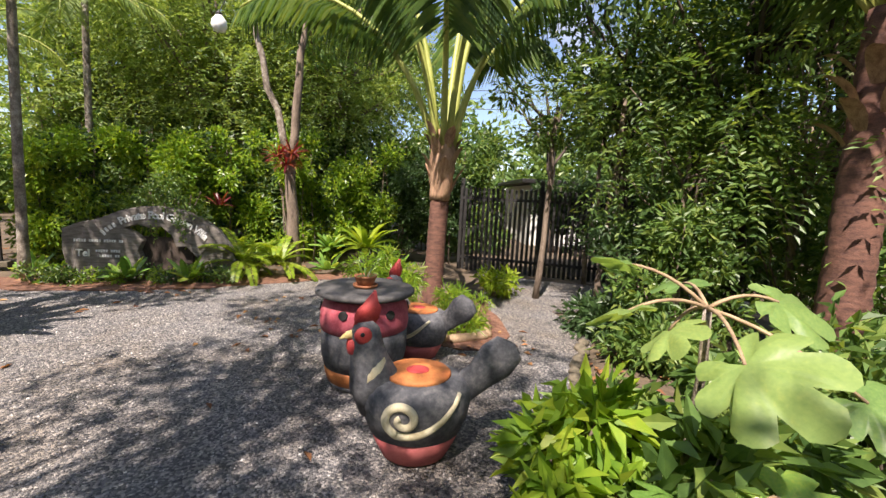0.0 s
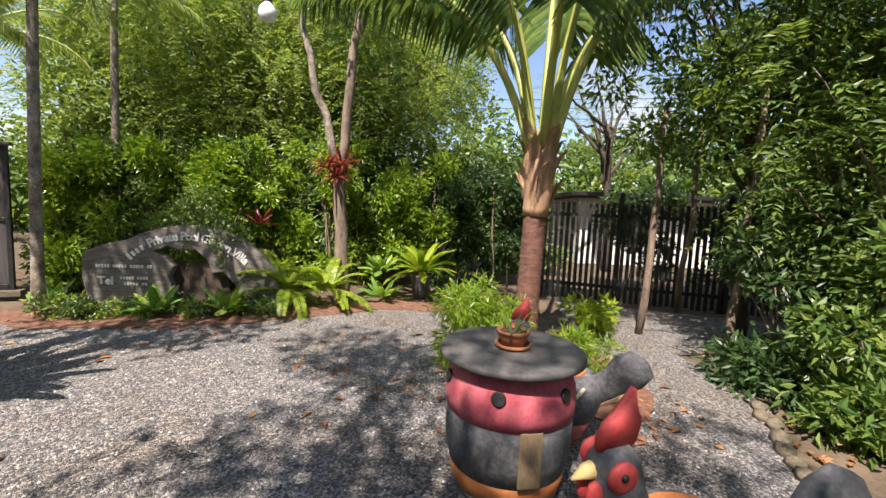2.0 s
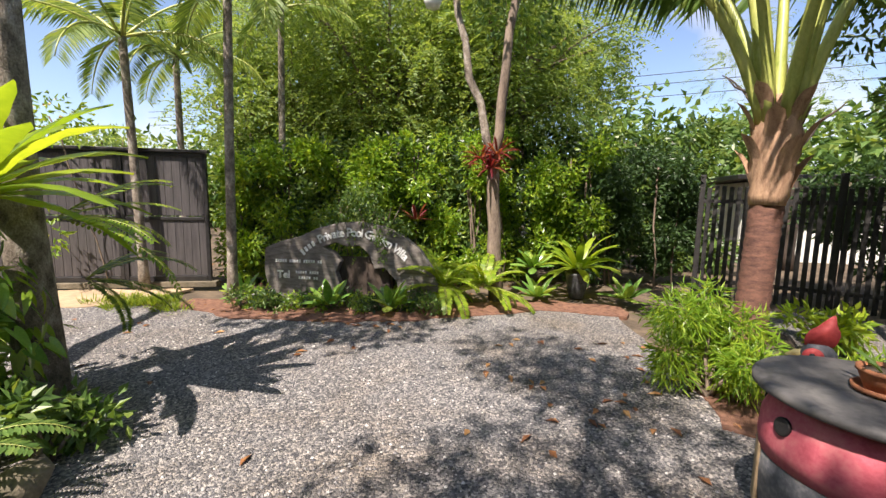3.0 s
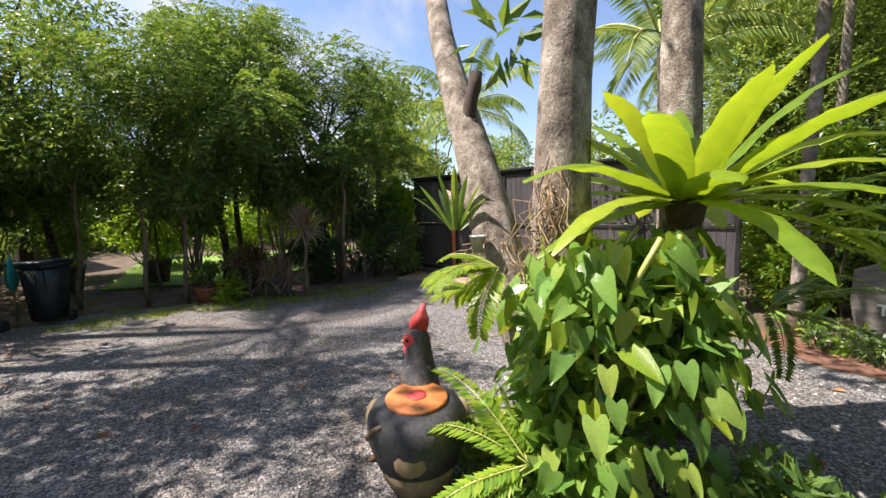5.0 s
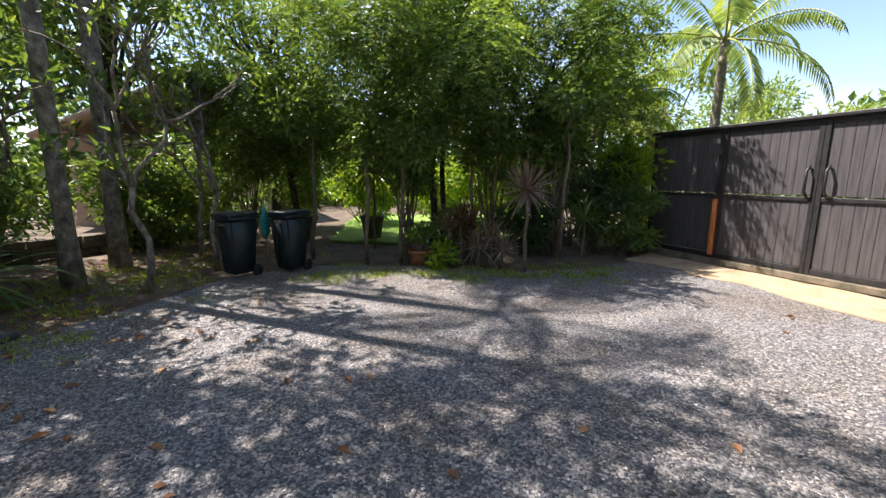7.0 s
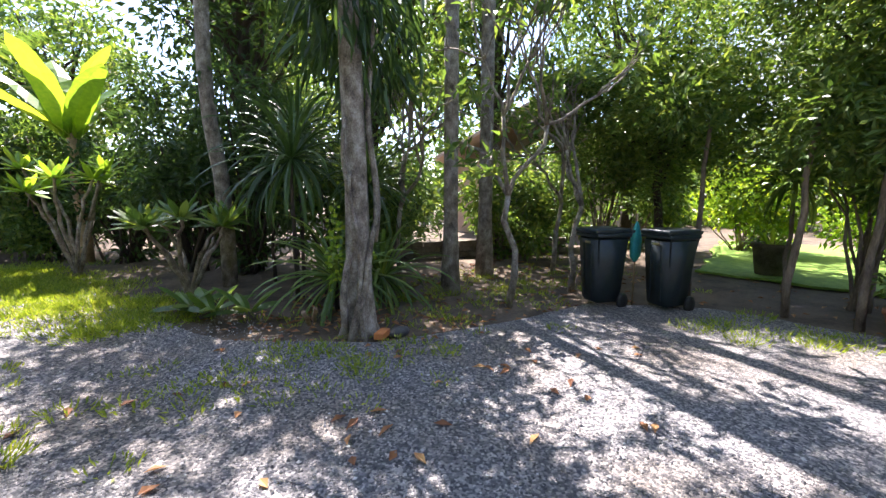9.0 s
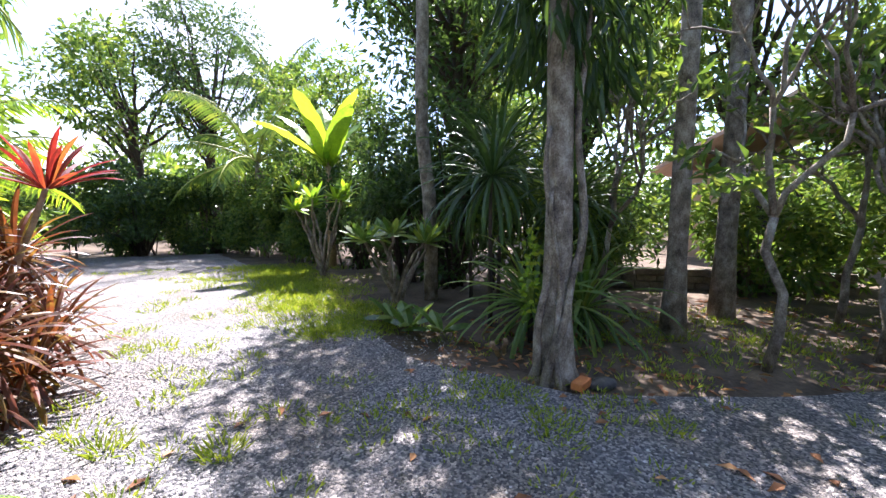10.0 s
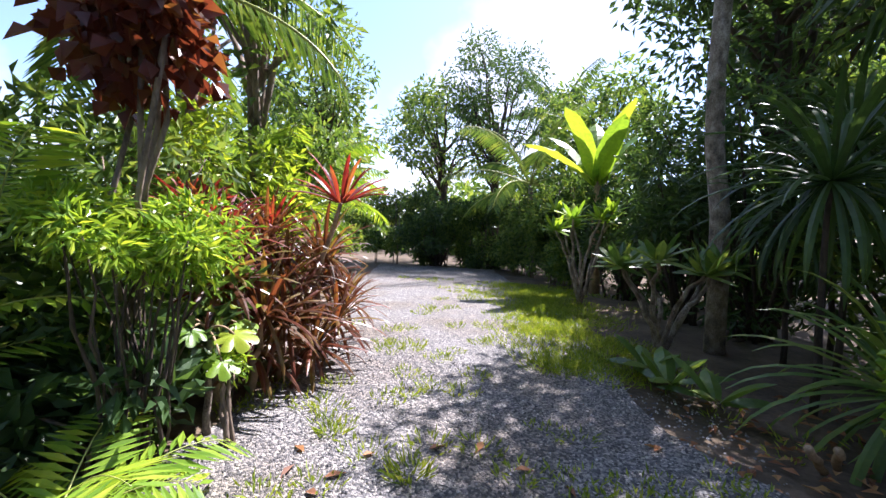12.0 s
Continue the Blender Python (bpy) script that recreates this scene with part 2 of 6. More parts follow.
def tube(pts, radii, n=9, rough=0.0, cap=True):
    pts = np.asarray(pts, float)
    radii = np.broadcast_to(np.asarray(radii, float), (len(pts),))
    d = unit(np.gradient(pts, axis=0))
    ref = np.array([1.0, 0, 0]) if abs(d[0][0]) < 0.8 else np.array([0, 1.0, 0])
    u = unit(np.cross(d, ref))
    w = np.cross(d, u)
    a = np.arange(n) * 2 * math.pi / n
    r = radii[:, None] * (1 + rough * rng.normal(size=(len(pts), n)))
    v = pts[:, None] + r[..., None] * (np.cos(a)[None, :, None] * u[:, None] + np.sin(a)[None, :, None] * w[:, None])
    v = v.reshape(-1, 3)
    f = [(i * n + j, i * n + (j + 1) % n, (i + 1) * n + (j + 1) % n, (i + 1) * n + j) for i in range(len(pts) - 1) for j in range(n)]
    if cap:
        f += [tuple(range(n - 1, -1, -1)), tuple(range((len(pts) - 1) * n, len(pts) * n))]
    return v, f


def bend(p0, p1, n=7, sag=0.0, wob=0.0):
    t = np.linspace(0, 1, n)[:, None]
    p = np.asarray(p0, float) * (1 - t) + np.asarray(p1, float) * t
    p[:, 2] += sag * 4 * (t * (1 - t))[:, 0]
    if wob:
        k = rng.normal(size=(n, 3)) * wob
        k[0] = k[-1] = 0
        p += k
    return p


def lathe(profile, n=28, sx=1.0, sy=1.0):
    """Turned body from (radius, height) pairs."""
    a = np.arange(n) * 2 * math.pi / n
    v = [(r * math.cos(t) * sx, r * math.sin(t) * sy, z) for r, z in profile for t in a]
    f = [(i * n + j, i * n + (j + 1) % n, (i + 1) * n + (j + 1) % n, (i + 1) * n + j) for i in range(len(profile) - 1) for j in range(n)]
    return v, f + [tuple(range(n - 1, -1, -1)), tuple(range((len(profile) - 1) * n, len(profile) * n))]


def box(bm, cx, cy, cz, sx, sy, sz, bevel=0.0, m=None):
    g = bmesh.ops.create_cube(bm, size=1, matrix=(m or Matrix()) @ Matrix.Translation((cx, cy, cz)) @ Matrix.Diagonal((sx, sy, sz, 1)))
    if bevel:
        es = list({e for v in g["verts"] for e in v.link_edges})
        bmesh.ops.bevel(bm, geom=es, offset=bevel, segments=2, profile=0.5, affect="EDGES")


def leaves(P, D, L, W, up=0.4, fold=0.25):
    """Many small folded leaves: bases P, directions D."""
    P, D = np.asarray(P, float), unit(np.asarray(D, float))
    n = len(P)
    L = np.broadcast_to(L, (n,))[:, None]
    W = np.broadcast_to(W, (n,))[:, None]
    nr = rng.normal(size=(n, 3)) * 0.7 + np.array([0, 0, up])
    s = unit(np.cross(D, nr))
    nn = np.cross(s, D)
    mid = P + D * L * 0.45
    l = mid + s * W * 0.5 + nn * W * fold
    r = mid - s * W * 0.5 + nn * W * fold
    t = P + D * L - nn * L * 0.12
    v = np.stack([P, l, t, r], 1).reshape(-1, 3)
    i = np.arange(n)[:, None] * 4
    f = np.concatenate([i + [0, 2, 1], i + [0, 3, 2]], 0)
    return v, f


def cloud(centres, n, L, W, droop=0.2, shell=0.55, jit=0.35):
    """Leaves spread over clumps given as (x, y, z, rx, ry, rz)."""
    c = np.asarray(centres, float)
    vol = c[:, 3] * c[:, 4] + c[:, 3] * c[:, 5]
    k = rng.choice(len(c), n, p=vol / vol.sum())
    d = unit(rng.normal(size=(n, 3)))
    rad = shell + (1 - shell) * rng.random((n, 1)) ** 0.6
    rad *= 1 + 0.18 * rng.normal(size=(n, 1))
    P = c[k, :3] + d * rad * c[k, 3:6]
    D = d * 0.8 + rng.normal(size=(n, 3)) * 0.6 + np.array([0, 0, -droop])
    return leaves(P, D, L * (1 + jit * (rng.random(n) - 0.5)), W * (1 + jit * (rng.random(n) - 0.5)))


def sprays(centres, n, length, pairs, L, W, droop=0.5):
    """Feathered leaves: each spray has pairs of small leaflets along a drooping stalk."""
    c = np.asarray(centres, float)
    vol = c[:, 3] * c[:, 4] + c[:, 3] * c[:, 5]
    k = rng.choice(len(c), n, p=vol / vol.sum())
    d = unit(rng.normal(size=(n, 3)))
    P = c[k, :3] + d * c[k, 3:6] * (0.6 + 0.5 * rng.random((n, 1)))
    D = unit(d * np.array([1, 1, 0.4]) + rng.normal(size=(n, 3)) * 0.5)
    S = unit(np.cross(D, np.array([0, 0, 1.0]) + rng.normal(size=(n, 3)) * 0.3))
    ln = length * (0.7 + 0.6 * rng.random(n))
    Ps, Ds = [], []
    for i in range(pairs):
        t = (i + 1) / pairs
        q = P + D * (ln * t)[:, None] + np.array([0, 0, -1]) * (ln * droop * t * t)[:, None]
        for sg in (1, -1):
            Ps.append(q)
            Ds.append(S * sg + D * 0.55 + np.array([0, 0, -0.35 * droop]))
    return leaves(np.vstack(Ps), np.vstack(Ds), L, W, 1.2, 0.1)


def strap(base, az, elev, length, width, droop, n=7, fold=0.25, wave=0.0):
    """One long arching blade with a folded midrib."""
    p, v = np.array(base, float), []
    e = elev
    side = np.array([-math.sin(az), math.cos(az), 0])
    for i in range(n + 1):
        t = i / n
        fw = np.array([math.cos(az) * math.cos(e), math.sin(az) * math.cos(e), math.sin(e)])
        nn = np.cross(fw, side)
        w = width * (0.25 + 0.75 * math.sin(math.pi * min(1, 0.12 + t * 0.8)) if t < 0.98 else 0.04)
        k = wave * width * math.sin(i * 2.4)
        v += [p + side * w * 0.5 - nn * (w * fold - k), p.copy(), p - side * w * 0.5 - nn * (w * fold + k)]
        p = p + fw * length / n
        e -= droop / n * (0.4 + 1.2 * t)
    f = []
    for i in range(n):
        a = i * 3
        f += [(a, a + 3, a + 4, a + 1), (a + 1, a + 4, a + 5, a + 2)]
    return v, f


def rosette(n, length, width, e0, e1, droop, fold=0.25, wave=0.0, base=(0, 0, 0), spread=0.03, seg=7):
    ps = []
    for i in range(n):
        az = i * 2.39996 + rng.normal() * 0.15
        t = (i + 0.5) / n
        ps.append(strap((base[0] + math.cos(az) * spread, base[1] + math.sin(az) * spread, base[2]), az, e0 + (e1 - e0) * t + rng.normal() * 0.08,
                        length * (0.8 + 0.35 * rng.random()), width * (0.85 + 0.3 * rng.random()), droop * (0.8 + 0.4 * rng.random()), seg, fold, wave))
    return join(*ps)


def frond(base, az, elev, length, droop, pairs, L, W, hang=0.5, n=12, rad=0.02, bare=0.15, roll=0.0):
    """A feather frond: the stalk's points and its leaflets."""
    p, e, pts, fws = np.array(base, float), elev, [], []
    for i in range(n + 1):
        fw = np.array([math.cos(az) * math.cos(e), math.sin(az) * math.cos(e), math.sin(e)])
        pts.append(p.copy())
        fws.append(fw)
        p = p + fw * length / n
        e -= droop / n * (0.3 + 1.4 * i / n)
    pts, fws = np.array(pts), np.array(fws)
    side = np.array([-math.sin(az), math.cos(az), 0])
    t = bare + (1 - bare) * (np.arange(pairs) + 0.5) / pairs
    q = np.stack([np.interp(t * n, np.arange(n + 1), pts[:, k]) for k in range(3)], 1)
    fw = np.stack([np.interp(t * n, np.arange(n + 1), fws[:, k]) for k in range(3)], 1)
    ll = L * (0.35 + 0.65 * np.sin(math.pi * (0.2 + 0.72 * (t - bare) / (1 - bare))))
    v, f = [], []
    for sg in (1, -1):
        d = unit(side * sg + fw * 0.55 + np.array([0, 0, -hang]) + rng.normal(size=q.shape) * 0.05)
        wd = unit(fw - d * (fw * d).sum(1, keepdims=True))
        m1 = q + d * ll[:, None] * 0.5
        tip = q + d * ll[:, None] + np.array([0, 0, -hang * 0.35]) * ll[:, None]
        k = len(v) * 0 + sum(len(a) for a in v)
        vv = np.stack([q, m1 + wd * W * 0.5, tip, m1 - wd * W * 0.5], 1).reshape(-1, 3)
        i = np.arange(pairs)[:, None] * 4 + k
        f += np.concatenate([i + [0, 2, 1], i + [0, 3, 2]], 0).tolist()
        v.append(vv)
    return tube(pts, np.linspace(rad, rad * 0.25, n + 1), 6), (np.vstack(v), f)


def limbs(base, top, spots, r, n=7):
    """Trunk from base to top, with a branch to each spot."""
    ps = [tube(bend(base, top, 9, 0, 0.03), np.linspace(r, r * 0.55, 9), 10, 0.05)]
    b, t = np.array(base, float), np.array(top, float)
    for s in spots:
        k = 0.45 + 0.5 * rng.random()
        q = b * (1 - k) + t * k
        ps.append(tube(bend(q, s[:3], n, 0.12, 0.04), np.linspace(r * 0.42, r * 0.1, n), 6))
    return join(*ps)


def clumps(cx, cy, cz, R, H, k, size):
    out = []
    for i in range(k):
        d = unit(rng.normal(size=3))
        q = 0.35 + 0.65 * rng.random() ** 0.5
        s = size * (0.7 + 0.6 * rng.random())
        out.append((cx + d[0] * R * q, cy + d[1] * R * q, cz + d[2] * H * q, s, s, s * 0.75))
    return out


# ---- ground ----
def ground_sheet():
    xs = np.concatenate([[-900, -300, -100, -50], np.linspace(-30, 22, 105), [45, 100, 300, 900]])
    ys = np.concatenate([[-900, -300, -100, -50], np.linspace(-30, 22, 105), [45, 100, 300, 900]])
    v = [(x, y, -0.03 + 0.025 * noise.noise((x * 0.7, y * 0.7, 0)) - 0.02) for y in ys for x in xs]
    n = len(xs)
    f = [(j * n + i, j * n + i + 1, (j + 1) * n + i + 1, (j + 1) * n + i) for j in range(len(ys) - 1) for i in range(n - 1)]
    return tagged(mesh("ground", v, f, SOIL, smooth=True), "brown soil with leaf litter under the trees", "ground", kind="structure")


ground_sheet()


def sheet(name, outline, z, mat, label, category, wob=0.12, thick=0.04):
    """A flat bed with an uneven rim, on the ground."""
    pts = []
    for (x0, y0), (x1, y1) in zip(outline, outline[1:] + outline[:1]):
        k = max(2, int(math.hypot(x1 - x0, y1 - y0) / 0.25))
        for i in range(k):
            t = i / k
            x, y = x0 + (x1 - x0) * t, y0 + (y1 - y0) * t
            pts.append((x + wob * noise.noise((x * 1.7, y * 1.7, 3)), y + wob * noise.noise((x * 1.7, y * 1.7, 9))))
    bm = bmesh.new()
    top = [bm.verts.new((x, y, z)) for x, y in pts]
    low = [bm.verts.new((x, y, z - thick)) for x, y in pts]
    bm.faces.new(top)
    for i in range(len(pts)):
        j = (i + 1) % len(pts)
        bm.faces.new((top[i], low[i], low[j], top[j]))
    bmesh.ops.triangulate(bm, faces=[bm.faces[:][0]])
    return tagged(part(name, bm, mat, smooth=False), label, category, kind="structure")


DRIVE = [(-12.2, 4.6), (-9.6, 5.75), (-7.6, 6.5), (-6.0, 6.55), (-4.6, 6.5), (-3.4, 6.85), (-2.2, 7.4), (-0.9, 8.3), (0.3, 8.3), (0.5, 6.4), (0.9, 5.6), (1.9, 5.2), (2.2, 7.2),
         (2.4, 9.4), (7.5, 8.0), (7.5, 7.3), (3.2, 6.7), (3.3, 5.2), (2.7, 4.0), (2.35, 3.0), (2.0, 2.2), (2.1, -1.2), (-1.0, -2.2), (-3.9, -2.3), (-3.9, -3.6), (-3.6, -5.0), (-1.8, -8.4), (-0.3, -12), (1.0, -15.3),
         (-3.2, -15.6), (-4.8, -11.5), (-6.2, -8.2), (-6.4, -6.4), (-6.9, -4.6), (-7.9, -3.5), (-9.2, -3.0), (-10.8, -2.7), (-11.6, -1.4), (-11.6, 0.3), (-11.2, 1.6), (-11.4, 3.2)]
sheet("road", DRIVE, 0.0, GRAVEL, "loose grey crushed gravel driveway with dry leaves", "driveway")
sheet("verge", [(-13.0, 4.95), (-6.9, 7.7), (-6.9, 6.4), (-9.0, 5.5), (-11.2, 4.75), (-12.2, 4.3)], 0.012, DIRT, "sandy yellow dirt strip along the gate", "dirt", 0.2)
sheet("mulch", [(-6.2, 6.6), (-4.6, 6.42), (-3.3, 6.75), (-2.1, 7.3), (-0.8, 8.15), (0.45, 8.15), (0.45, 8.75), (-0.9, 8.85), (-2.3, 7.95), (-3.5, 7.4), (-4.7, 7.05), (-6.2, 7.15)], 0.014, MULCH, "red-brown bark mulch along the sign bed", "mulch", 0.25, 0.06)
sheet("mulch", [(0.6, 5.1), (1.9, 4.7), (2.3, 5.3), (2.15, 7.0), (0.5, 6.9)], 0.014, MULCH, "red-brown bark mulch under the palm", "mulch", 0.2, 0.06)
sheet("lawn", [(-21, -3), (-14.5, -2.2), (-14.2, 0.5), (-15.5, 3.2), (-22, 5)], 0.01, LAWN, "sunlit green lawn behind the shrubs", "lawn", 0.3)


def scatter_pebbles(n):
    P = np.stack([rng.uniform(-8.5, 2.4, n), rng.uniform(-5.5, 6.2, n)], 1)
    keep = ((P[:, 1] > -2.0) | (P[:, 0] < -4.1)) & ((P[:, 0] + 7.4 > 0) | (P[:, 1] > -3)) & ((P[:, 0] < 1.0) | (P[:, 1] < 5.0)) & (np.hypot(P[:, 0] + 4.6, P[:, 1] - 3.3) > 1.15)
    P = P[keep]
    n = len(P)
    s = 0.006 + 0.009 * rng.random(n) ** 2
    o = np.array([(1, 0, 0), (0, 1, 0), (-1, 0, 0), (0, -1, 0), (0, 0, 0.8), (0, 0, -0.4)], float)
    v = o[None] * s[:, None, None] * (0.7 + 0.6 * rng.random((n, 6, 1)))
    a = rng.random(n) * 6.28
    c, q = np.cos(a)[:, None], np.sin(a)[:, None]
    v = np.stack([v[..., 0] * c - v[..., 1] * q, v[..., 0] * q + v[..., 1] * c, v[..., 2]], -1)
    v[..., 0] += P[:, :1]
    v[..., 1] += P[:, 1:]
    v[..., 2] += 0.004
    f = np.array([(0, 1, 4), (1, 2, 4), (2, 3, 4), (3, 0, 4), (1, 0, 5), (2, 1, 5), (3, 2, 5), (0, 3, 5)])
    f = (np.arange(n)[:, None, None] * 6 + f[None]).reshape(-1, 3)
    tagged(mesh("loose_pebbles", v.reshape(-1, 3), f, PEBBLE), "loose grey and pale crushed stones on the driveway", "gravel", kind="stuff")


scatter_pebbles(52000)


def fallen_leaves():
    spots = [(-4, 1, 5, 5, 90, 0.0), (-10.5, -4.3, 2.6, 1.6, 420, -0.03), (-7.6, -4.4, 1.4, 1.2, 260, -0.03), (-7, -3, 2.5, 1.5, 60, 0.0), (-5, 9.2, 4, 1.0, 260, -0.03), (-13, -1, 2, 3, 160, -0.03), (1.7, 4.9, 0.8, 0.6, 60, 0.0), (-0.2, 5.6, 1.3, 1.3, 45, 0.0), (-4.2, 6.85, 1.6, 0.3, 70, 0.0), (3.8, 4, 1.0, 3, 220, -0.03)]
    P = np.vstack([np.stack([rng.uniform(x - a, x + a, k), rng.uniform(y - b, y + b, k), np.full(k, z + 0.012)], 1) for x, y, a, b, k, z in spots])
    a = rng.random(len(P)) * 6.28
    D = np.stack([np.cos(a), np.sin(a), np.full(len(a), 0.05)], 1)
    v, f = leaves(P, D, 0.07 + 0.08 * rng.random(len(P)), 0.05, 3.0, 0.2)
    tagged(mesh("fallen_leaves", v, f, DRYLEAF), "scattered dry brown fallen leaves on the ground", "leaf litter", kind="stuff")


fallen_leaves()


def grass(spots, label, name="grass"):
    Ps, Ds, Ls = [], [], []
    for x, y, r, k, h in spots:
        a, q = rng.random(k) * 6.28, r * np.sqrt(rng.random(k))
        Ps.append(np.stack([x + q * np.cos(a), y + q * np.sin(a), np.full(k, 0.0)], 1))
        Ds.append(np.stack([np.cos(a) * 0.7, np.sin(a) * 0.7, 0.5 + rng.random(k)], 1) + rng.normal(size=(k, 3)) * 0.3)
        Ls.append(h * (0.5 + rng.random(k)))
    v, f = leaves(np.vstack(Ps), np.vstack(Ds), np.concatenate(Ls), 0.013, 0.2, 0.2)
    tagged(mesh(name, v, f, GRASS), label, "grass", kind="stuff")


tufts = [(-4.68, -3.73, 0.1, 60, 0.07), (-5.35, -3.5, 0.12, 80, 0.09)]
for _ in range(60):
    t = rng.random()
    tufts.append((-5.0 + 1.6 * t + rng.normal() * 0.75, -3.0 - 9 * t, 0.16, 45, 0.06))
for _ in range(280):
    t = rng.random()
    tufts.append((-6.5 + 1.6 * t + rng.normal() * 0.45, -5.6 - 6.5 * t, 0.28, 60, 0.07))
for _ in range(60):
    tufts.append((-7.2 + rng.normal() * 0.7, -3.6 + rng.normal() * 0.4, 0.15, 25, 0.05))
for _ in range(60):
    t = rng.random()
    tufts.append((-10.9 - 0.2 * t + rng.normal() * 0.3, -1.5 + 5.2 * t, 0.2, 45, 0.06))
for _ in range(25):
    tufts.append((-6.7 + rng.normal() * 0.4, 6.6 + rng.normal() * 0.15, 0.15, 45, 0.12))
for _ in range(150):
    tufts.append((-10.6 + rng.normal() * 1.5, -4.2 + rng.normal() * 0.8, 0.14, 22, 0.06))
grass(tufts, "short green grass tufts growing through the gravel")


# ---- gate and fences ----
def gate(x0, y0, x1, y1, z0, h):
    w = math.hypot(x1 - x0, y1 - y0)
    g = thing("metal_gate", x0, y0, z0, "closed dark grey sheet driveway gate with black steel frame", "gate", rz=math.degrees(math.atan2(y1 - y0, x1 - x0)))
    n = 5
    lw = w / n
    for i in range(n):
        for k in range(int(lw / 0.13)):
            for zz, hh in ((0.12, h * 0.5 - 0.15), (h * 0.5 + 0.05, h * 0.5 - 0.12)):
                bm = bmesh.new()
                box(bm, i * lw + 0.07 + 0.13 * k + 0.065, 0, zz + hh / 2, 0.126, 0.02, hh, 0.004)
                part("board", bm, GATE, g, smooth=False)
        for nm, (cx, cz, sx, sz) in (("stile", (i * lw + 0.035, h / 2, 0.07, h)), ("stile", ((i + 1) * lw - 0.035, h / 2, 0.07, h)),
                                     ("top_rail", (i * lw + lw / 2, h - 0.035, lw - 0.14, 0.07)), ("middle_rail", (i * lw + lw / 2, h / 2, lw - 0.14, 0.06)), ("bottom_rail", (i * lw + lw / 2, 0.07, lw - 0.14, 0.09))):
            bm = bmesh.new()
            box(bm, cx, -0.005, cz, sx - 0.004, 0.06, sz, 0.006)
            part(nm, bm, GATEFRAME, g, smooth=False)
    for x, s in ((2 * lw - 0.12, 1), (2 * lw + 0.12, -1), (3 * lw + 0.1, 1)):
        p = [(x, -0.03, h * 0.52), (x, -0.1, h * 0.55), (x, -0.1, h * 0.68), (x, -0.03, h * 0.71)]
        part_v, part_f = tube(p, 0.02, 8)
        mesh("handle", part_v, part_f, GATEFRAME, g, True, "black bent steel pull handle")
    bm = bmesh.new()
    box(bm, lw - 0.02, -0.06, 0.58, 0.07, 0.05, 1.0, 0.005)
    part("prop", bm, ORANGE, g, "orange-brown wooden prop", False)
    bm = bmesh.new()
    box(bm, w / 2, -0.02, h + 0.03, w + 0.1, 0.14, 0.05, 0.006)
    part("coping", bm, GATEFRAME, g, smooth=False)
    bm = bmesh.new()
    box(bm, w / 2, -0.03, -0.03, w + 0.2, 0.16, 0.1, 0.01)
    part("track", bm, STONE, g, "concrete gate track", False)


gate(-13.2, 5.05, -6.7, 7.91, 0.1, 2.3)


def slat_fence(x0, y0, x1, y1, h, gap, label):
    w = math.hypot(x1 - x0, y1 - y0)
    g = thing("fence", x0, y0, -0.03, label, "fence", rz=math.degrees(math.atan2(y1 - y0, x1 - x0)))
    for k in range(int(w / gap)):
        bm = bmesh.new()
        box(bm, k * gap, 0, h / 2, gap * 0.62, 0.02, h * (1 + 0.015 * rng.normal()), 0.003)
        part("slat", bm, BLACK, g, smooth=False)
    for z in (0.3, h - 0.25):
        bm = bmesh.new()
        box(bm, w / 2, 0.035, z, w, 0.04, 0.07)
        part("rail", bm, BLACK, g, smooth=False)
    for x in np.arange(0, w + 0.1, 1.9):
        bm = bmesh.new()
        box(bm, x, 0.08, h / 2 + 0.1, 0.09, 0.09, h + 0.25, 0.006)
        part("post", bm, BLACK, g, smooth=False)


slat_fence(1.9, 10.3, 6.6, 8.8, 2.0, 0.11, "black stained upright slat fence behind the palm")


# ---- vegetation kinds ----
def tree(x, y, lean, h, r, cr, ch, k, size, n, L, W, leaf, bark, label, cat="tree", feather=False, droop=0.25, z0=0.0, name="tree"):
    t = thing(name, x, y, -0.03, label, cat)
    cl = clumps(lean[0], lean[1], h + z0, cr, ch, k, size)
    v, f = limbs((0, 0, -0.1), (lean[0] * 0.7, lean[1] * 0.7, h * 0.92), cl, r)
    mesh("trunk", v, f, bark, t, True)
    v, f = sprays(cl, n, L * 6, 8, L, W, droop) if feather else cloud(cl, n, L, W, droop)
    mesh("crown", v, f, leaf, t)
    return t


def shrub(x, y, R, h, n, L, W, leaf, label, k=9, size=0.3, bark=BARK, cat="shrub", name="shrub", droop=0.15, stems=0.012, low=0.35):
    t = thing(name, x, y, -0.03, label, cat)
    cl = clumps(0, 0, h * (0.5 + low / 2), R, h * (0.5 - low / 2), k, size)
    ps = [tube(bend((rng.normal() * R * 0.1, rng.normal() * R * 0.1, -0.05), c[:3], 6, 0.05, 0.02), np.linspace(stems * 1.6, stems * 0.5, 6), 6) for c in cl]
    mesh("stem_frame", *join(*ps), bark, t, True)
    v, f = cloud(cl, n, L, W, droop, 0.25)
    mesh("foliage", v, f, leaf, t)
    return t


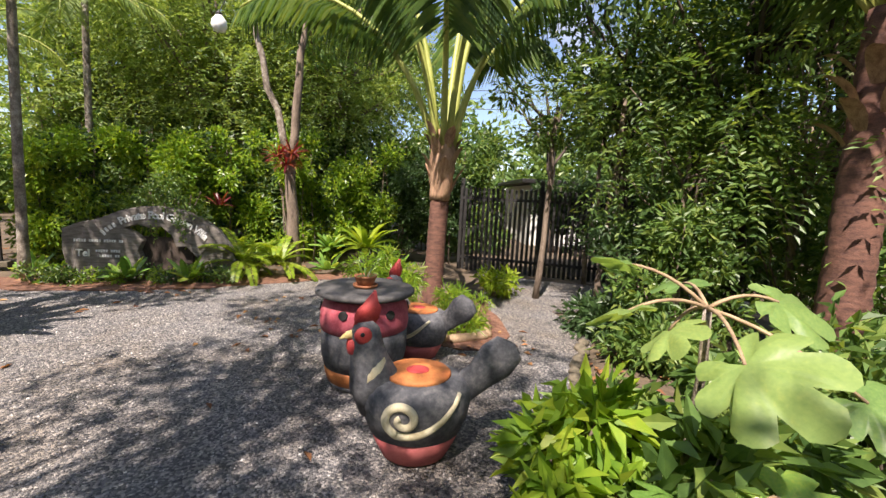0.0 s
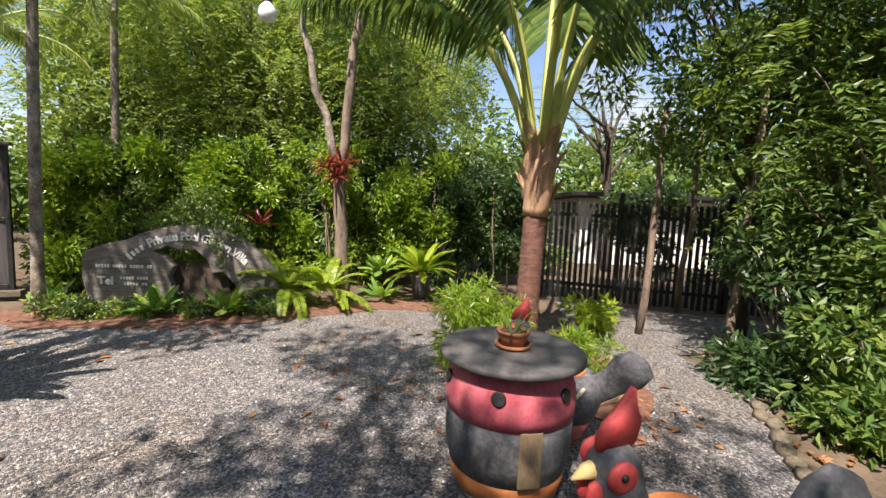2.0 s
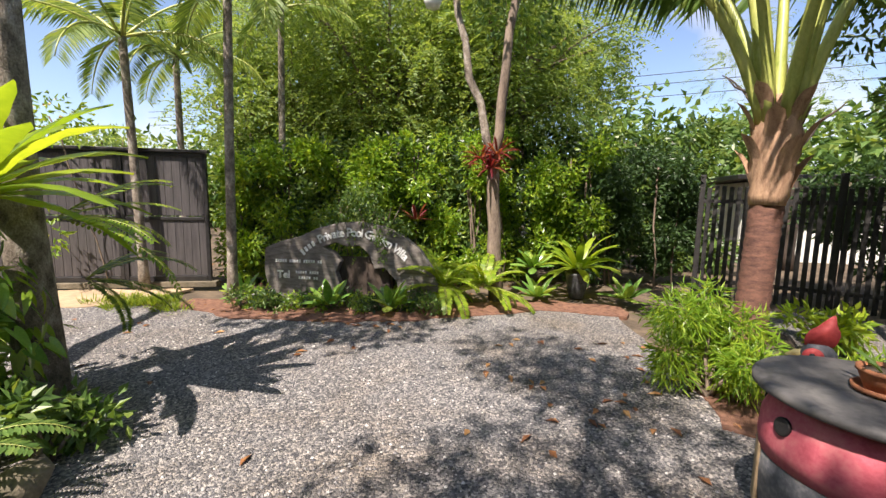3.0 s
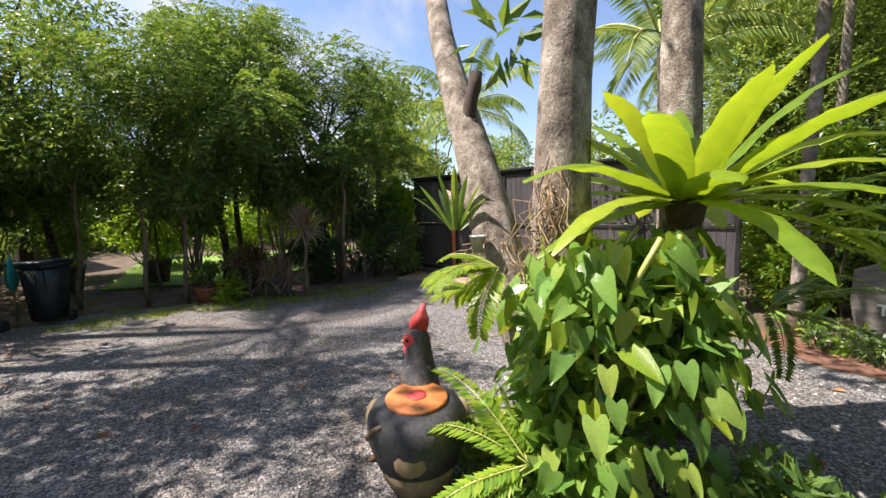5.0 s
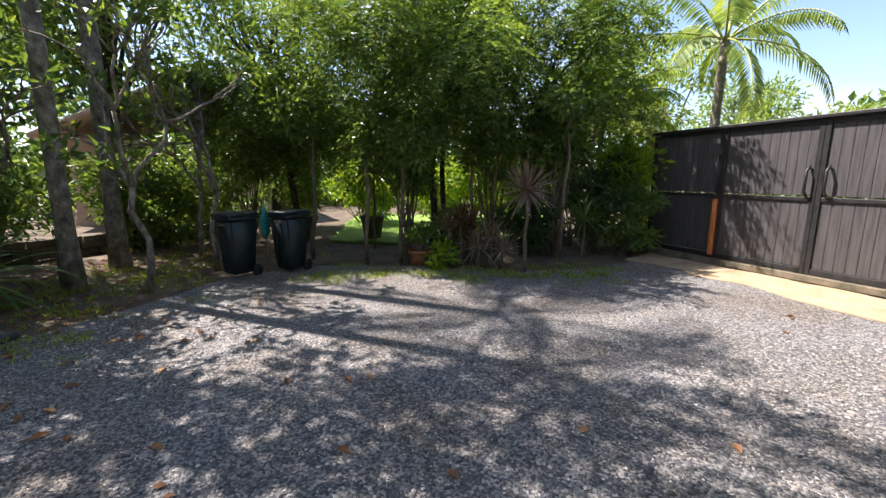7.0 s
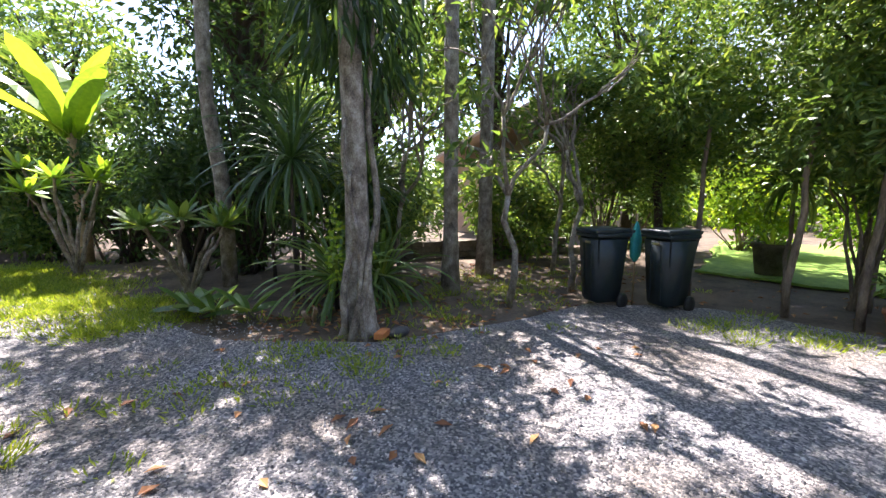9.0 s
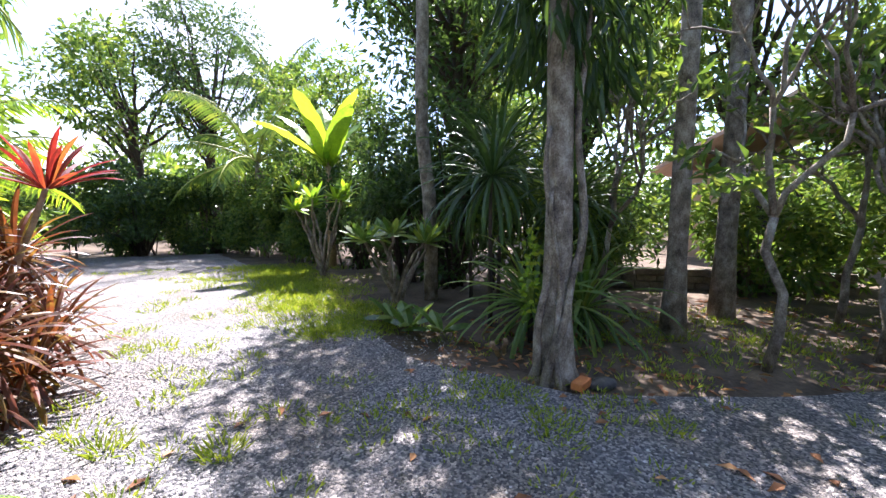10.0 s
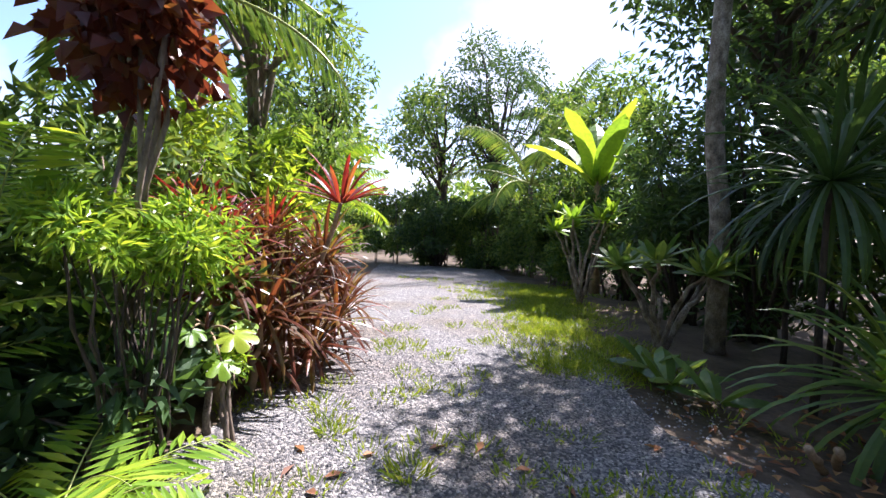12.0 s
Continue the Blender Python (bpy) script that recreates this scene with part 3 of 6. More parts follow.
def palm(x, y, h, r, nf, flen, label, trunkmat, leaf, lean=(0, 0), L=0.6, W=0.035, pairs=34, rings=True, e0=1.35, e1=0.1, droop=1.3, hang=0.6, name="palm_tree", rach=RACHIS):
    t = thing(name, x, y, -0.03, label, "palm tree")
    n = int(h / 0.09) if rings else 10
    z = np.linspace(-0.05, h, n)
    rr = r * (1 + 0.35 * np.exp(-z * 4) - 0.2 * z / h)
    if rings:
        rr = rr * (1 + 0.07 * (np.arange(n) % 2))
    p = np.stack([lean[0] * np.maximum(z / h, 0) ** 1.5, lean[1] * np.maximum(z / h, 0) ** 1.5, z], 1)
    mesh("trunk", *tube(p, rr, 14, 0.015), trunkmat, t, True)
    for i in range(nf):
        az = i * 2.39996
        u = (i + 0.5) / nf
        st, lf = frond((lean[0] + math.cos(az) * r * 0.5, lean[1] + math.sin(az) * r * 0.5, h - 0.05), az, e0 + (e1 - e0) * u, flen * (0.85 + 0.3 * rng.random()), droop * (0.8 + 0.4 * rng.random()), pairs, L, W, hang, 12, 0.012 + 0.008 * flen)
        fr = mesh("frond_stalk", *st, rach, t, True)
        mesh("frond_blade", *lf, leaf, fr)
    return t


def birdnest(x, y, z, n, length, width, leaf, label, e0=1.4, e1=0.15, droop=1.0):
    t = thing("birds_nest_fern", x, y, z, label, "fern")
    core = lathe([(0.03, -0.16), (0.09, -0.12), (0.11, 0.0), (0.05, 0.04)], 12)
    mesh("root_ball", *core, DARKBARK, t, True)
    for i in range(n):
        az = i * 2.39996 + rng.normal() * 0.1
        u = (i + 0.5) / n
        v, f = strap((math.cos(az) * 0.05, math.sin(az) * 0.05, 0), az, e0 + (e1 - e0) * u, length * (0.8 + 0.3 * rng.random()), width * (0.85 + 0.3 * rng.random()), droop * (0.7 + 0.6 * rng.random()), 10, 0.16, 0.05)
        mesh("frond", v, f, leaf, t, True)
    return t


def swordfern(x, y, z, n, length, leaf, label, L=0.09, W=0.028, e0=1.2, e1=-0.1, az0=0.0, span=6.283, droop=1.5, name="sword_fern", pairs=26):
    t = thing(name, x, y, z, label, "fern")
    for i in range(n):
        az = az0 + span * ((i * 0.618) % 1.0)
        st, lf = frond((0, 0, 0), az, e0 + (e1 - e0) * rng.random(), length * (0.75 + 0.4 * rng.random()), droop * (0.7 + 0.6 * rng.random()), pairs, L, W, 0.12, 12, 0.005, 0.08)
        fr = mesh("frond_stalk", *st, RACHIS, t, True)
        mesh("frond_blade", *lf, leaf, fr)
    return t


def strapplant(x, y, z, n, length, width, leaf, label, cat, name, e0=1.4, e1=-0.2, droop=1.2, stem=0.0, bark=BARK, tilt=(0, 0)):
    t = thing(name, x, y, z, label, cat)
    top = (tilt[0], tilt[1], stem)
    if stem:
        mesh("stem", *tube(bend((0, 0, -0.05), top, 7, 0, 0.015), np.linspace(0.035, 0.02, 7), 8), bark, t, True)
    v, f = rosette(n, length, width, e0, e1, droop, base=top)
    mesh("leaf_rosette", v, f, leaf, t)
    return t


def lobed(size, lobes=7, cut=0.4):
    """A lobed leaf blade of its own, slightly cupped."""
    v, f = [(0, 0, 0)], []
    n = lobes * 6
    for i in range(n + 1):
        a = -2.75 + 5.5 * i / n
        s = abs(math.cos(lobes * (a / 5.5) * math.pi))
        r = size * (1 - cut * (1 - s ** 0.45)) * (0.72 + 0.28 * math.cos(a))
        v.append((r * 0.55 * math.cos(a), r * 0.55 * math.sin(a), -0.02 * size + 0.05 * size * math.sin(a * 5)))
        v.append((r * math.cos(a), r * math.sin(a), -0.16 * size * (r / size) + 0.04 * size * math.sin(a * 7)))
    for i in range(n):
        a = 1 + 2 * i
        f += [(0, a, a + 2), (a, a + 1, a + 3, a + 2)]
    return v, f


def heart(size):
    """An arrow-heart leaf blade, pointing along x, with a fold and a drooping tip."""
    rows = [(-0.28, 0.30, 0.12), (-0.08, 0.36, 0), (0.12, 0.34, 0), (0.36, 0.27, 0), (0.6, 0.2, 0), (0.82, 0.1, 0), (1.0, 0.012, 0)]
    v, f = [], []
    for x, w, g in rows:
        dz = -0.18 * x * x
        v += [(x * size, w * size, (dz + 0.05) * size), (x * size, (w * 0.5 + g * 0.2) * size, (dz + 0.035) * size), ((x + g * 1.6) * size, 0, dz * size), (x * size, -(w * 0.5 + g * 0.2) * size, (dz + 0.035) * size), (x * size, -w * size, (dz + 0.05) * size)]
    for i in range(len(rows) - 1):
        for j in range(4):
            a = i * 5 + j
            f.append((a, a + 5, a + 6, a + 1))
    return v, f


def shared(name, data, parent, m):
    ob = new(name, data)
    ob.parent = parent
    ob.matrix_basis = m
    return ob


# ---- entrance sign ----
def letters(text, size):
    cu = bpy.data.curves.new("letters", "FONT")
    cu.body, cu.size, cu.extrude, cu.align_x = text, size, 0.006, "CENTER"
    cu.offset = 0.005
    cu.resolution_u = 3
    ob = bpy.data.objects.new("letters", cu)
    scene.collection.objects.link(ob)
    me = bpy.data.meshes.new_from_object(ob, depsgraph=bpy.context.evaluated_depsgraph_get())
    bpy.data.objects.remove(ob)
    return me


def sign():
    s = thing("entrance_sign", -5.26, 7.5, 0.06, "weathered grey tree-slab sign with white lettering", "sign", rz=7)
    out = [(0.1, -0.1), (0.0, 0.42), (0.02, 0.78), (0.3, 0.9), (0.62, 0.98), (0.95, 1.13), (1.3, 1.22), (1.65, 1.24), (2.0, 1.18), (2.32, 1.04), (2.6, 0.82), (2.8, 0.52), (2.9, 0.2), (2.88, -0.1),
           (2.3, -0.1), (2.22, 0.3), (2.02, 0.52), (1.86, 0.5), (1.78, 0.72), (1.62, 0.86), (1.4, 0.84), (1.22, 0.9), (1.02, 0.82), (1.18, 0.74), (1.3, 0.6), (1.22, 0.42), (1.3, 0.2), (1.24, -0.1)]
    bm = bmesh.new()
    fr = [bm.verts.new((x + 0.01 * noise.noise((x * 9, z * 9, 0)), 0, z)) for x, z in out]
    face = bm.faces.new(fr)
    g = bmesh.ops.extrude_face_region(bm, geom=[face])
    bmesh.ops.translate(bm, vec=(0, 0.16, 0), verts=[e for e in g["geom"] if isinstance(e, bmesh.types.BMVert)])
    es = [e for e in bm.edges if abs(e.verts[0].co.y - e.verts[1].co.y) < 0.01]
    bmesh.ops.bevel(bm, geom=es, offset=0.015, segments=2, profile=0.5, affect="EDGES")
    bmesh.ops.triangulate(bm, faces=[q for q in bm.faces if len(q.verts) > 4])
    part("slab", bm, SLABWOOD, s, smooth=False)
    # Dark board added behind the slab to stand for the hollow's shade.
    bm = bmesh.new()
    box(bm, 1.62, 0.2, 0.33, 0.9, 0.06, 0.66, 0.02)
    part("back_board", bm, DARKBARK, s, "added dark board for the shaded hollow in the slab", False)
    cx, cz, R = 1.5, -0.15, 1.16
    a = 133
    for w in ("", "Private", "Pool", "Garden", "Villa"):
        if not w:
            for k in range(4):
                bm = bmesh.new()
                m = Matrix.Translation((cx + R * math.cos(radians(a)), -0.006, cz + R * math.sin(radians(a)))) @ Matrix.Rotation(radians(90 - a), 4, "Y")
                box(bm, 0, 0, 0.045, 0.045, 0.012, 0.11 if k == 0 else 0.08, 0.003, m)
                part("lettering", bm, WHITE, s, smooth=False)
                a -= 3.6
            a -= 1.5
            continue
        for c in w:
            wd = {"i": 1.7, "l": 1.7, "r": 2.5, "t": 2.3, "P": 4.0, "G": 4.6, "V": 4.0}.get(c, 3.5)
            a -= wd / 2
            me = letters(c, 0.18)
            me.materials.append(WHITE)
            ob = new("lettering", me)
            ob.parent = s
            ob.matrix_basis = Matrix.Translation((cx + R * math.cos(radians(a)), -0.008, cz + R * math.sin(radians(a)))) @ Matrix.Rotation(radians(90 - a), 4, "Y") @ pose(0, 0, 0, 90)
            a -= wd / 2
        a -= 2.2
    me = letters("Tel", 0.17)
    me.materials.append(WHITE)
    ob = new("lettering", me)
    ob.parent, ob.matrix_basis = s, pose(0.34, -0.008, 0.3, 90)
    for x, z, w, h in ((0.62, 0.58, 0.8, 0.05), (0.76, 0.4, 0.4, 0.045), (0.78, 0.31, 0.34, 0.045)):
        k = int(w / 0.04)
        for i in range(k):
            if i % 6 == 5:
                continue
            bm = bmesh.new()
            box(bm, x - w / 2 + i * w / k, -0.006, z, w / k * 0.62, 0.012, h * (0.8 + 0.3 * rng.random()))
            part("lettering", bm, WHITE, s, smooth=False)


sign()


def sign_creeper():
    """Fine-leaved creeper that spills over the top of the slab."""
    t = thing("creeper", -3.75, 7.8, -0.03, "fine-leaved green creeper spilling over the sign top", "climbing plant")
    ps = [tube(bend((0.5 * rng.normal(), 0.25, 0), (0.45 * rng.normal(), 0.0, 1.45 + 0.15 * rng.normal()), 7, 0.05, 0.04), 0.008, 6) for _ in range(12)]
    mesh("stem_frame", *join(*ps), BARK, t, True)
    cl = [(-0.55, 0.05, 1.35, 0.28, 0.2, 0.18), (-0.15, 0.0, 1.5, 0.3, 0.22, 0.24), (0.3, 0.0, 1.42, 0.28, 0.2, 0.2), (0.7, 0.05, 1.25, 0.22, 0.18, 0.16), (0.0, 0.2, 1.75, 0.35, 0.25, 0.25)]
    cl += [(0.02, -0.2, 1.0, 0.05, 0.04, 0.3), (0.52, -0.18, 0.95, 0.07, 0.04, 0.28), (0.42, -0.18, 1.1, 0.08, 0.04, 0.2)]
    mesh("foliage", *cloud(cl, 1700, 0.06, 0.035, 0.5, 0.3), LEAF_MID, t)


sign_creeper()


# ---- rooster stools, drum table ----
def rooster(x, y, rz, k=1.0, chipped=False, turn=0):
    """Faces along its own +x."""
    t = thing("rooster_stool", x, y, 0, "painted wooden rooster stool with orange seat and cream scrolls" if not chipped else "worn black rooster stool with orange seat and bare wood chips", "stool", "rooster stools", rz)
    paint = BLACKPAINT if chipped else CHARCOAL
    t.scale = (k, k, k)
    hd = pose(0.325, 0, 0, 0, 0, turn) @ pose(-0.325, 0, 0)
    prof = [(0.16, 0.0), (0.185, 0.02), (0.222, 0.1), (0.252, 0.185)]
    mesh("base_band", *lathe(prof, 32, 1.12), ROSE if not chipped else TAN, t, True, "rose painted foot")
    prof = [(0.253, 0.187), (0.284, 0.28), (0.3, 0.37), (0.294, 0.44), (0.255, 0.497), (0.21, 0.515), (0.17, 0.52)]
    mesh("body", *lathe(prof, 32, 1.14), paint, t, True)
    mesh("seat", *lathe([(0.185, 0.505), (0.19, 0.53), (0.18, 0.54), (0.06, 0.542)], 32, 1.1), ORANGE, t, True)
    mesh("seat_spot", *lathe([(0.06, 0.541), (0.058, 0.546), (0.03, 0.548)], 20, 1.2), RED, t, True)
    v, f = tube([(0.2, 0, 0.36), (0.275, 0, 0.5), (0.3, 0, 0.62), (0.315, 0, 0.72), (0.325, 0, 0.8), (0.33, 0, 0.85)], [0.17, 0.15, 0.115, 0.095, 0.085, 0.05], 18)
    mesh("neck", v * np.array([1, 0.92, 1]), f, paint, t, True)
    mesh("collar", *tube([(0.215, 0.0, 0.5), (0.28, 0.0, 0.55), (0.335, 0, 0.59)], [0.09, 0.134, 0.09], 18), CREAM if not chipped else paint, t, True, "cream carved neck feathers")
    for sg in (1, -1):
        mesh("cheek", *lathe([(0.052, 0), (0.05, 0.012), (0.03, 0.02)], 18), RED, t, True).matrix_basis = hd @ pose(0.345, 0.07 * sg, 0.785, -90 * sg)
        mesh("eye", *lathe([(0.014, 0), (0.012, 0.007), (0.005, 0.01)], 12), BLACK, t, True).matrix_basis = hd @ pose(0.35, 0.089 * sg, 0.795, -90 * sg)
        v, f = lathe([(0.01, -0.05), (0.032, -0.04), (0.04, 0), (0.03, 0.035), (0.008, 0.045)], 14, 0.9, 0.55)
        mesh("wattle", v, f, RED, t, True).matrix_basis = hd @ pose(0.4, 0.028 * sg, 0.705)
        pts, rad = [], []
        for i in range(56):
            u = i / 55
            if u < 0.6:
                a, q = -1.571 + 8.6 * (1 - u / 0.6), 0.022 + 0.088 * u / 0.6
                px, pz = 0.1 + q * math.cos(a), 0.37 + q * math.sin(a) * 0.95
                lx, lz = px, pz
            else:
                w = (u - 0.6) / 0.4
                px, pz = lx - 0.36 * w, lz - 0.015 * math.sin(w * 3.14) + 0.2 * w * w
            rr = np.interp(pz, [0.187, 0.28, 0.37, 0.44, 0.497, 0.55], [0.254, 0.285, 0.301, 0.295, 0.256, 0.2])
            py = rr * math.sqrt(max(0.04, 1 - (px / (rr * 1.14)) ** 2))
            pts.append((px, py * sg, pz))
            rad.append(0.011 + 0.015 * math.sin(math.pi * min(1, 0.12 + u * 0.82)))
        mesh("scroll", *tube(pts, rad, 8), CREAM if not chipped else TAN, t, True, "cream carved wing scroll")
    bm = bmesh.new()
    for pts in ([(0.29, 0.82), (0.39, 0.825), (0.395, 0.88), (0.37, 0.93), (0.345, 0.95), (0.315, 0.99), (0.27, 1.045), (0.255, 0.97), (0.235, 0.93), (0.25, 0.86)],):
        vs = [bm.verts.new((px, -0.018, pz)) for px, pz in pts]
        fc = bm.faces.new(vs)
        g = bmesh.ops.extrude_face_region(bm, geom=[fc])
        bmesh.ops.translate(bm, vec=(0, 0.036, 0), verts=[e for e in g["geom"] if isinstance(e, bmesh.types.BMVert)])
        bmesh.ops.bevel(bm, geom=bm.edges[:], offset=0.008, segments=2, affect="EDGES")
    part("comb", bm, RED, t, "red painted comb").matrix_basis = hd
    v, f = tube([(0.38, 0, 0.775), (0.43, 0, 0.768), (0.475, 0, 0.748)], [0.032, 0.024, 0.004], 10)
    mesh("beak", v, f, YELLOW, t, True, "pale yellow beak").matrix_basis = hd
    if chipped:
        mesh("tail_scar", *tube([(-0.24, 0.02, 0.3), (-0.3, 0.02, 0.32), (-0.33, 0.02, 0.33)], [0.1, 0.095, 0.07], 12, 0.06), TAN, t, True, "bare tan wood where the tail broke off")
        return t
    v, f = tube([(-0.18, 0, 0.36), (-0.3, 0, 0.42), (-0.4, 0, 0.5), (-0.5, 0, 0.6), (-0.58, 0, 0.68), (-0.6, 0, 0.71)], [0.13, 0.1, 0.105, 0.14, 0.115, 0.03], 18)
    v[:, 1] *= 0.42
    mesh("tail", v, f, paint, t, True, "dark upswept tail")
    return t


rooster(1.17, 2.86, 187, 1.08, False, 8)
rooster(1.12, 4.55, 152)
rooster(-5.08, 2.2, 157, 1.0, True, 55)


def drum_table(x, y):
    t = thing("drum_table", x, y, 0, "pink and charcoal painted drum table with round slate top", "table")
    for nm, mat, pr in (("foot", CHARCOAL, [(0.3, 0), (0.325, 0.02), (0.33, 0.055)]), ("orange_band", ORANGE, [(0.331, 0.056), (0.35, 0.12), (0.36, 0.19)]),
                        ("dark_band", CHARCOAL, [(0.361, 0.191), (0.385, 0.3), (0.39, 0.42), (0.388, 0.53)]), ("pink_band", PINK, [(0.392, 0.531), (0.4, 0.6), (0.392, 0.7), (0.355, 0.8), (0.3, 0.83)])):
        mesh(nm, *lathe(pr, 48), mat, t, True)
    mesh("tabletop", *lathe([(0.1, 0.83), (0.42, 0.835), (0.445, 0.85), (0.445, 0.872), (0.43, 0.885), (0.1, 0.888)], 56), SLATE, t, True)
    for a in range(0, 360, 60):
        h = mesh("hand_hole", *lathe([(0.04, -0.01), (0.041, 0.004), (0.036, 0.005)], 16), BLACK, t, True, "round dark hole")
        h.matrix_basis = pose(0.394 * math.cos(radians(a - 108)), 0.394 * math.sin(radians(a - 108)), 0.715, 80, 0, a - 108 + 90)
    for a in (-80, 40, 160):
        bm = bmesh.new()
        box(bm, 0, 0, 0.38, 0.13, 0.02, 0.32, 0.008, pose(0.384 * math.cos(radians(a)), 0.385 * math.sin(radians(a)), 0, 0, 0, a + 90))
        part("bare_patch", bm, TAN, t, "bare tan wood panel")
    h = mesh("vent_hole", *lathe([(0.026, -0.01), (0.027, 0.006), (0.02, 0.008)], 16), BLACK, t, True)
    h.matrix_basis = pose(0.338 * math.cos(radians(-95)), 0.338 * math.sin(radians(-95)), 0.08, 90, 0, -5)


TX, TY = 0.64, 3.92
drum_table(TX, TY)


def pot(x, y, z, r, h, label, saucer=True):
    t = thing("flowerpot", x, y, z, label, "flowerpot")
    if saucer:
        mesh("saucer", *lathe([(r * 0.9, 0.0), (r * 1.15, 0.01), (r * 1.18, 0.03), (r * 1.08, 0.03), (r * 1.0, 0.012)], 28), TERRACOTTA, t, True)
    mesh("bowl", *lathe([(r * 0.7, 0.012), (r * 0.92, h * 0.6), (r, h * 0.82), (r * 1.08, h * 0.84), (r * 1.08, h), (r * 0.95, h), (r * 0.9, h * 0.85)], 28), TERRACOTTA, t, True)
    mesh("earth", *lathe([(r * 0.5, h * 0.82), (r * 0.91, h * 0.86), (r * 0.3, h * 0.9)], 20), SOIL, t, True)
    return t


pot(TX + 0.0, TY - 0.02, 0.888, 0.095, 0.11, "small terracotta pot on its saucer, on the drum table")
strapplant(TX, TY - 0.02, 0.985, 9, 0.16, 0.02, LEAF_MID, "sparse small green plant in the table pot", "plant", "pot_plant", 1.4, 0.3, 1.0)


# ---- palm bed and the planting round the sign ----
def coconut(x, y):
    t = thing("coconut_palm", x, y, -0.03, "young coconut palm with ringed red-brown trunk", "palm tree")
    n = 34
    z = np.linspace(-0.05, 1.75, n)
    r = 0.14 * (1 + 0.35 * np.exp(-z * 3.5)) * (1 + 0.06 * (np.arange(n) % 2))
    mesh("trunk", *tube(np.stack([0.03 * z, 0 * z, z], 1), r, 16, 0.012), PALMBARK, t, True)
    z = np.linspace(1.7, 2.75, 12)
    mesh("fibre_sheath", *tube(np.stack([0.03 * z, 0 * z, z], 1), np.interp(z, [1.7, 1.95, 2.4, 2.75], [0.155, 0.175, 0.21, 0.12]), 14, 0.06), BOOT, t, True, "torn tan fibre sheath")
    for i in range(13):
        az, zz = i * 2.39996, 1.95 + 0.06 * i
        v, f = strap((0.06 + math.cos(az) * 0.17, math.sin(az) * 0.17, zz - 0.12), az, 1.25, 0.34 + 0.1 * rng.random(), 0.17, 0.5, 5, -0.2)
        mesh("boot", v, f, BOOT, t, True)
    for i in range(10):
        az = i * 2.39996 + 0.4
        u = (i + 0.5) / 10
        st, lf = frond((0.07 + math.cos(az) * 0.13, math.sin(az) * 0.13, 2.5), az, 1.52 - 0.3 * u, 4.0, 0.8 + 1.4 * u, 46, 0.7, 0.05, 1.0, 14, 0.06, 0.4)
        fr = mesh("frond_stalk", *st, RACHIS, t, True)
        mesh("frond_blade", *lf, LEAF_MID, fr)


coconut(1.26, 6.6)
shrub(0.62, 5.75, 0.4, 0.95, 4200, 0.12, 0.014, LEAF_BRIGHT, "round feathery bright green bush in the palm bed", 16, 0.2, name="bush", low=0.1, droop=0.4)
shrub(1.65, 5.4, 0.3, 0.6, 1300, 0.12, 0.016, LEAF_BRIGHT, "low feathery bright green plants in the bed", 10, 0.16, name="bush", low=0.0)
shrub(2.35, 7.4, 0.45, 0.55, 500, 0.13, 0.05, LEAF_YELLOW, "low yellow-green leafy plants beside the bed", 10, 0.18, name="bush", low=0.0)


def edging(pts, r, label, name="stone_edging", mat=STONE):
    t = thing(name, pts[0][0], pts[0][1], 0, label, "edging")
    for (x0, y0), (x1, y1) in zip(pts, pts[1:]):
        k = max(1, int(math.hypot(x1 - x0, y1 - y0) / (r * 2.1)))
        for i in range(k):
            u = (i + 0.5) / k
            bm = bmesh.new()
            bmesh.ops.create_icosphere(bm, subdivisions=1, radius=1)
            s = r * (0.8 + 0.45 * rng.random())
            for v in bm.verts:
                v.co = Vector((v.co.x * s * 1.15, v.co.y * s * 0.85, v.co.z * s * 0.7)) * (0.85 + 0.3 * rng.random())
            ob = part("stone", bm, mat, t)
            ob.matrix_basis = pose(x0 + (x1 - x0) * u - pts[0][0] + rng.normal() * 0.02, y0 + (y1 - y0) * u - pts[0][1] + rng.normal() * 0.02, r * 0.3, 0, 0, math.degrees(math.atan2(y1 - y0, x1 - x0)) + rng.normal() * 9)


edging([(3.2, 5.2), (2.8, 4.3), (2.5, 3.6), (2.3, 3.0)], 0.085, "rough mossy stones edging the planted bed")
edging([(-5.3, 3.9), (-4.7, 2.4), (-4.0, 2.35), (-3.5, 2.9), (-3.6, 3.6)], 0.2, "pale rocks round the fern tree")


def logs():
    t = thing("log_edging", 1.0, 5.15, 0, "split log edging on red-brown bark", "edging")
    for x0, y0, x1, y1 in ((0, 0, 0.45, -0.2), (0.5, -0.2, 0.95, 0.0), (0.97, 0.02, 1.0, 0.6)):
        mesh("log", *tube(bend((x0, y0, 0.05), (x1, y1, 0.05), 5, 0, 0.008), 0.06, 9, 0.06), STICK, t, True)


logs()


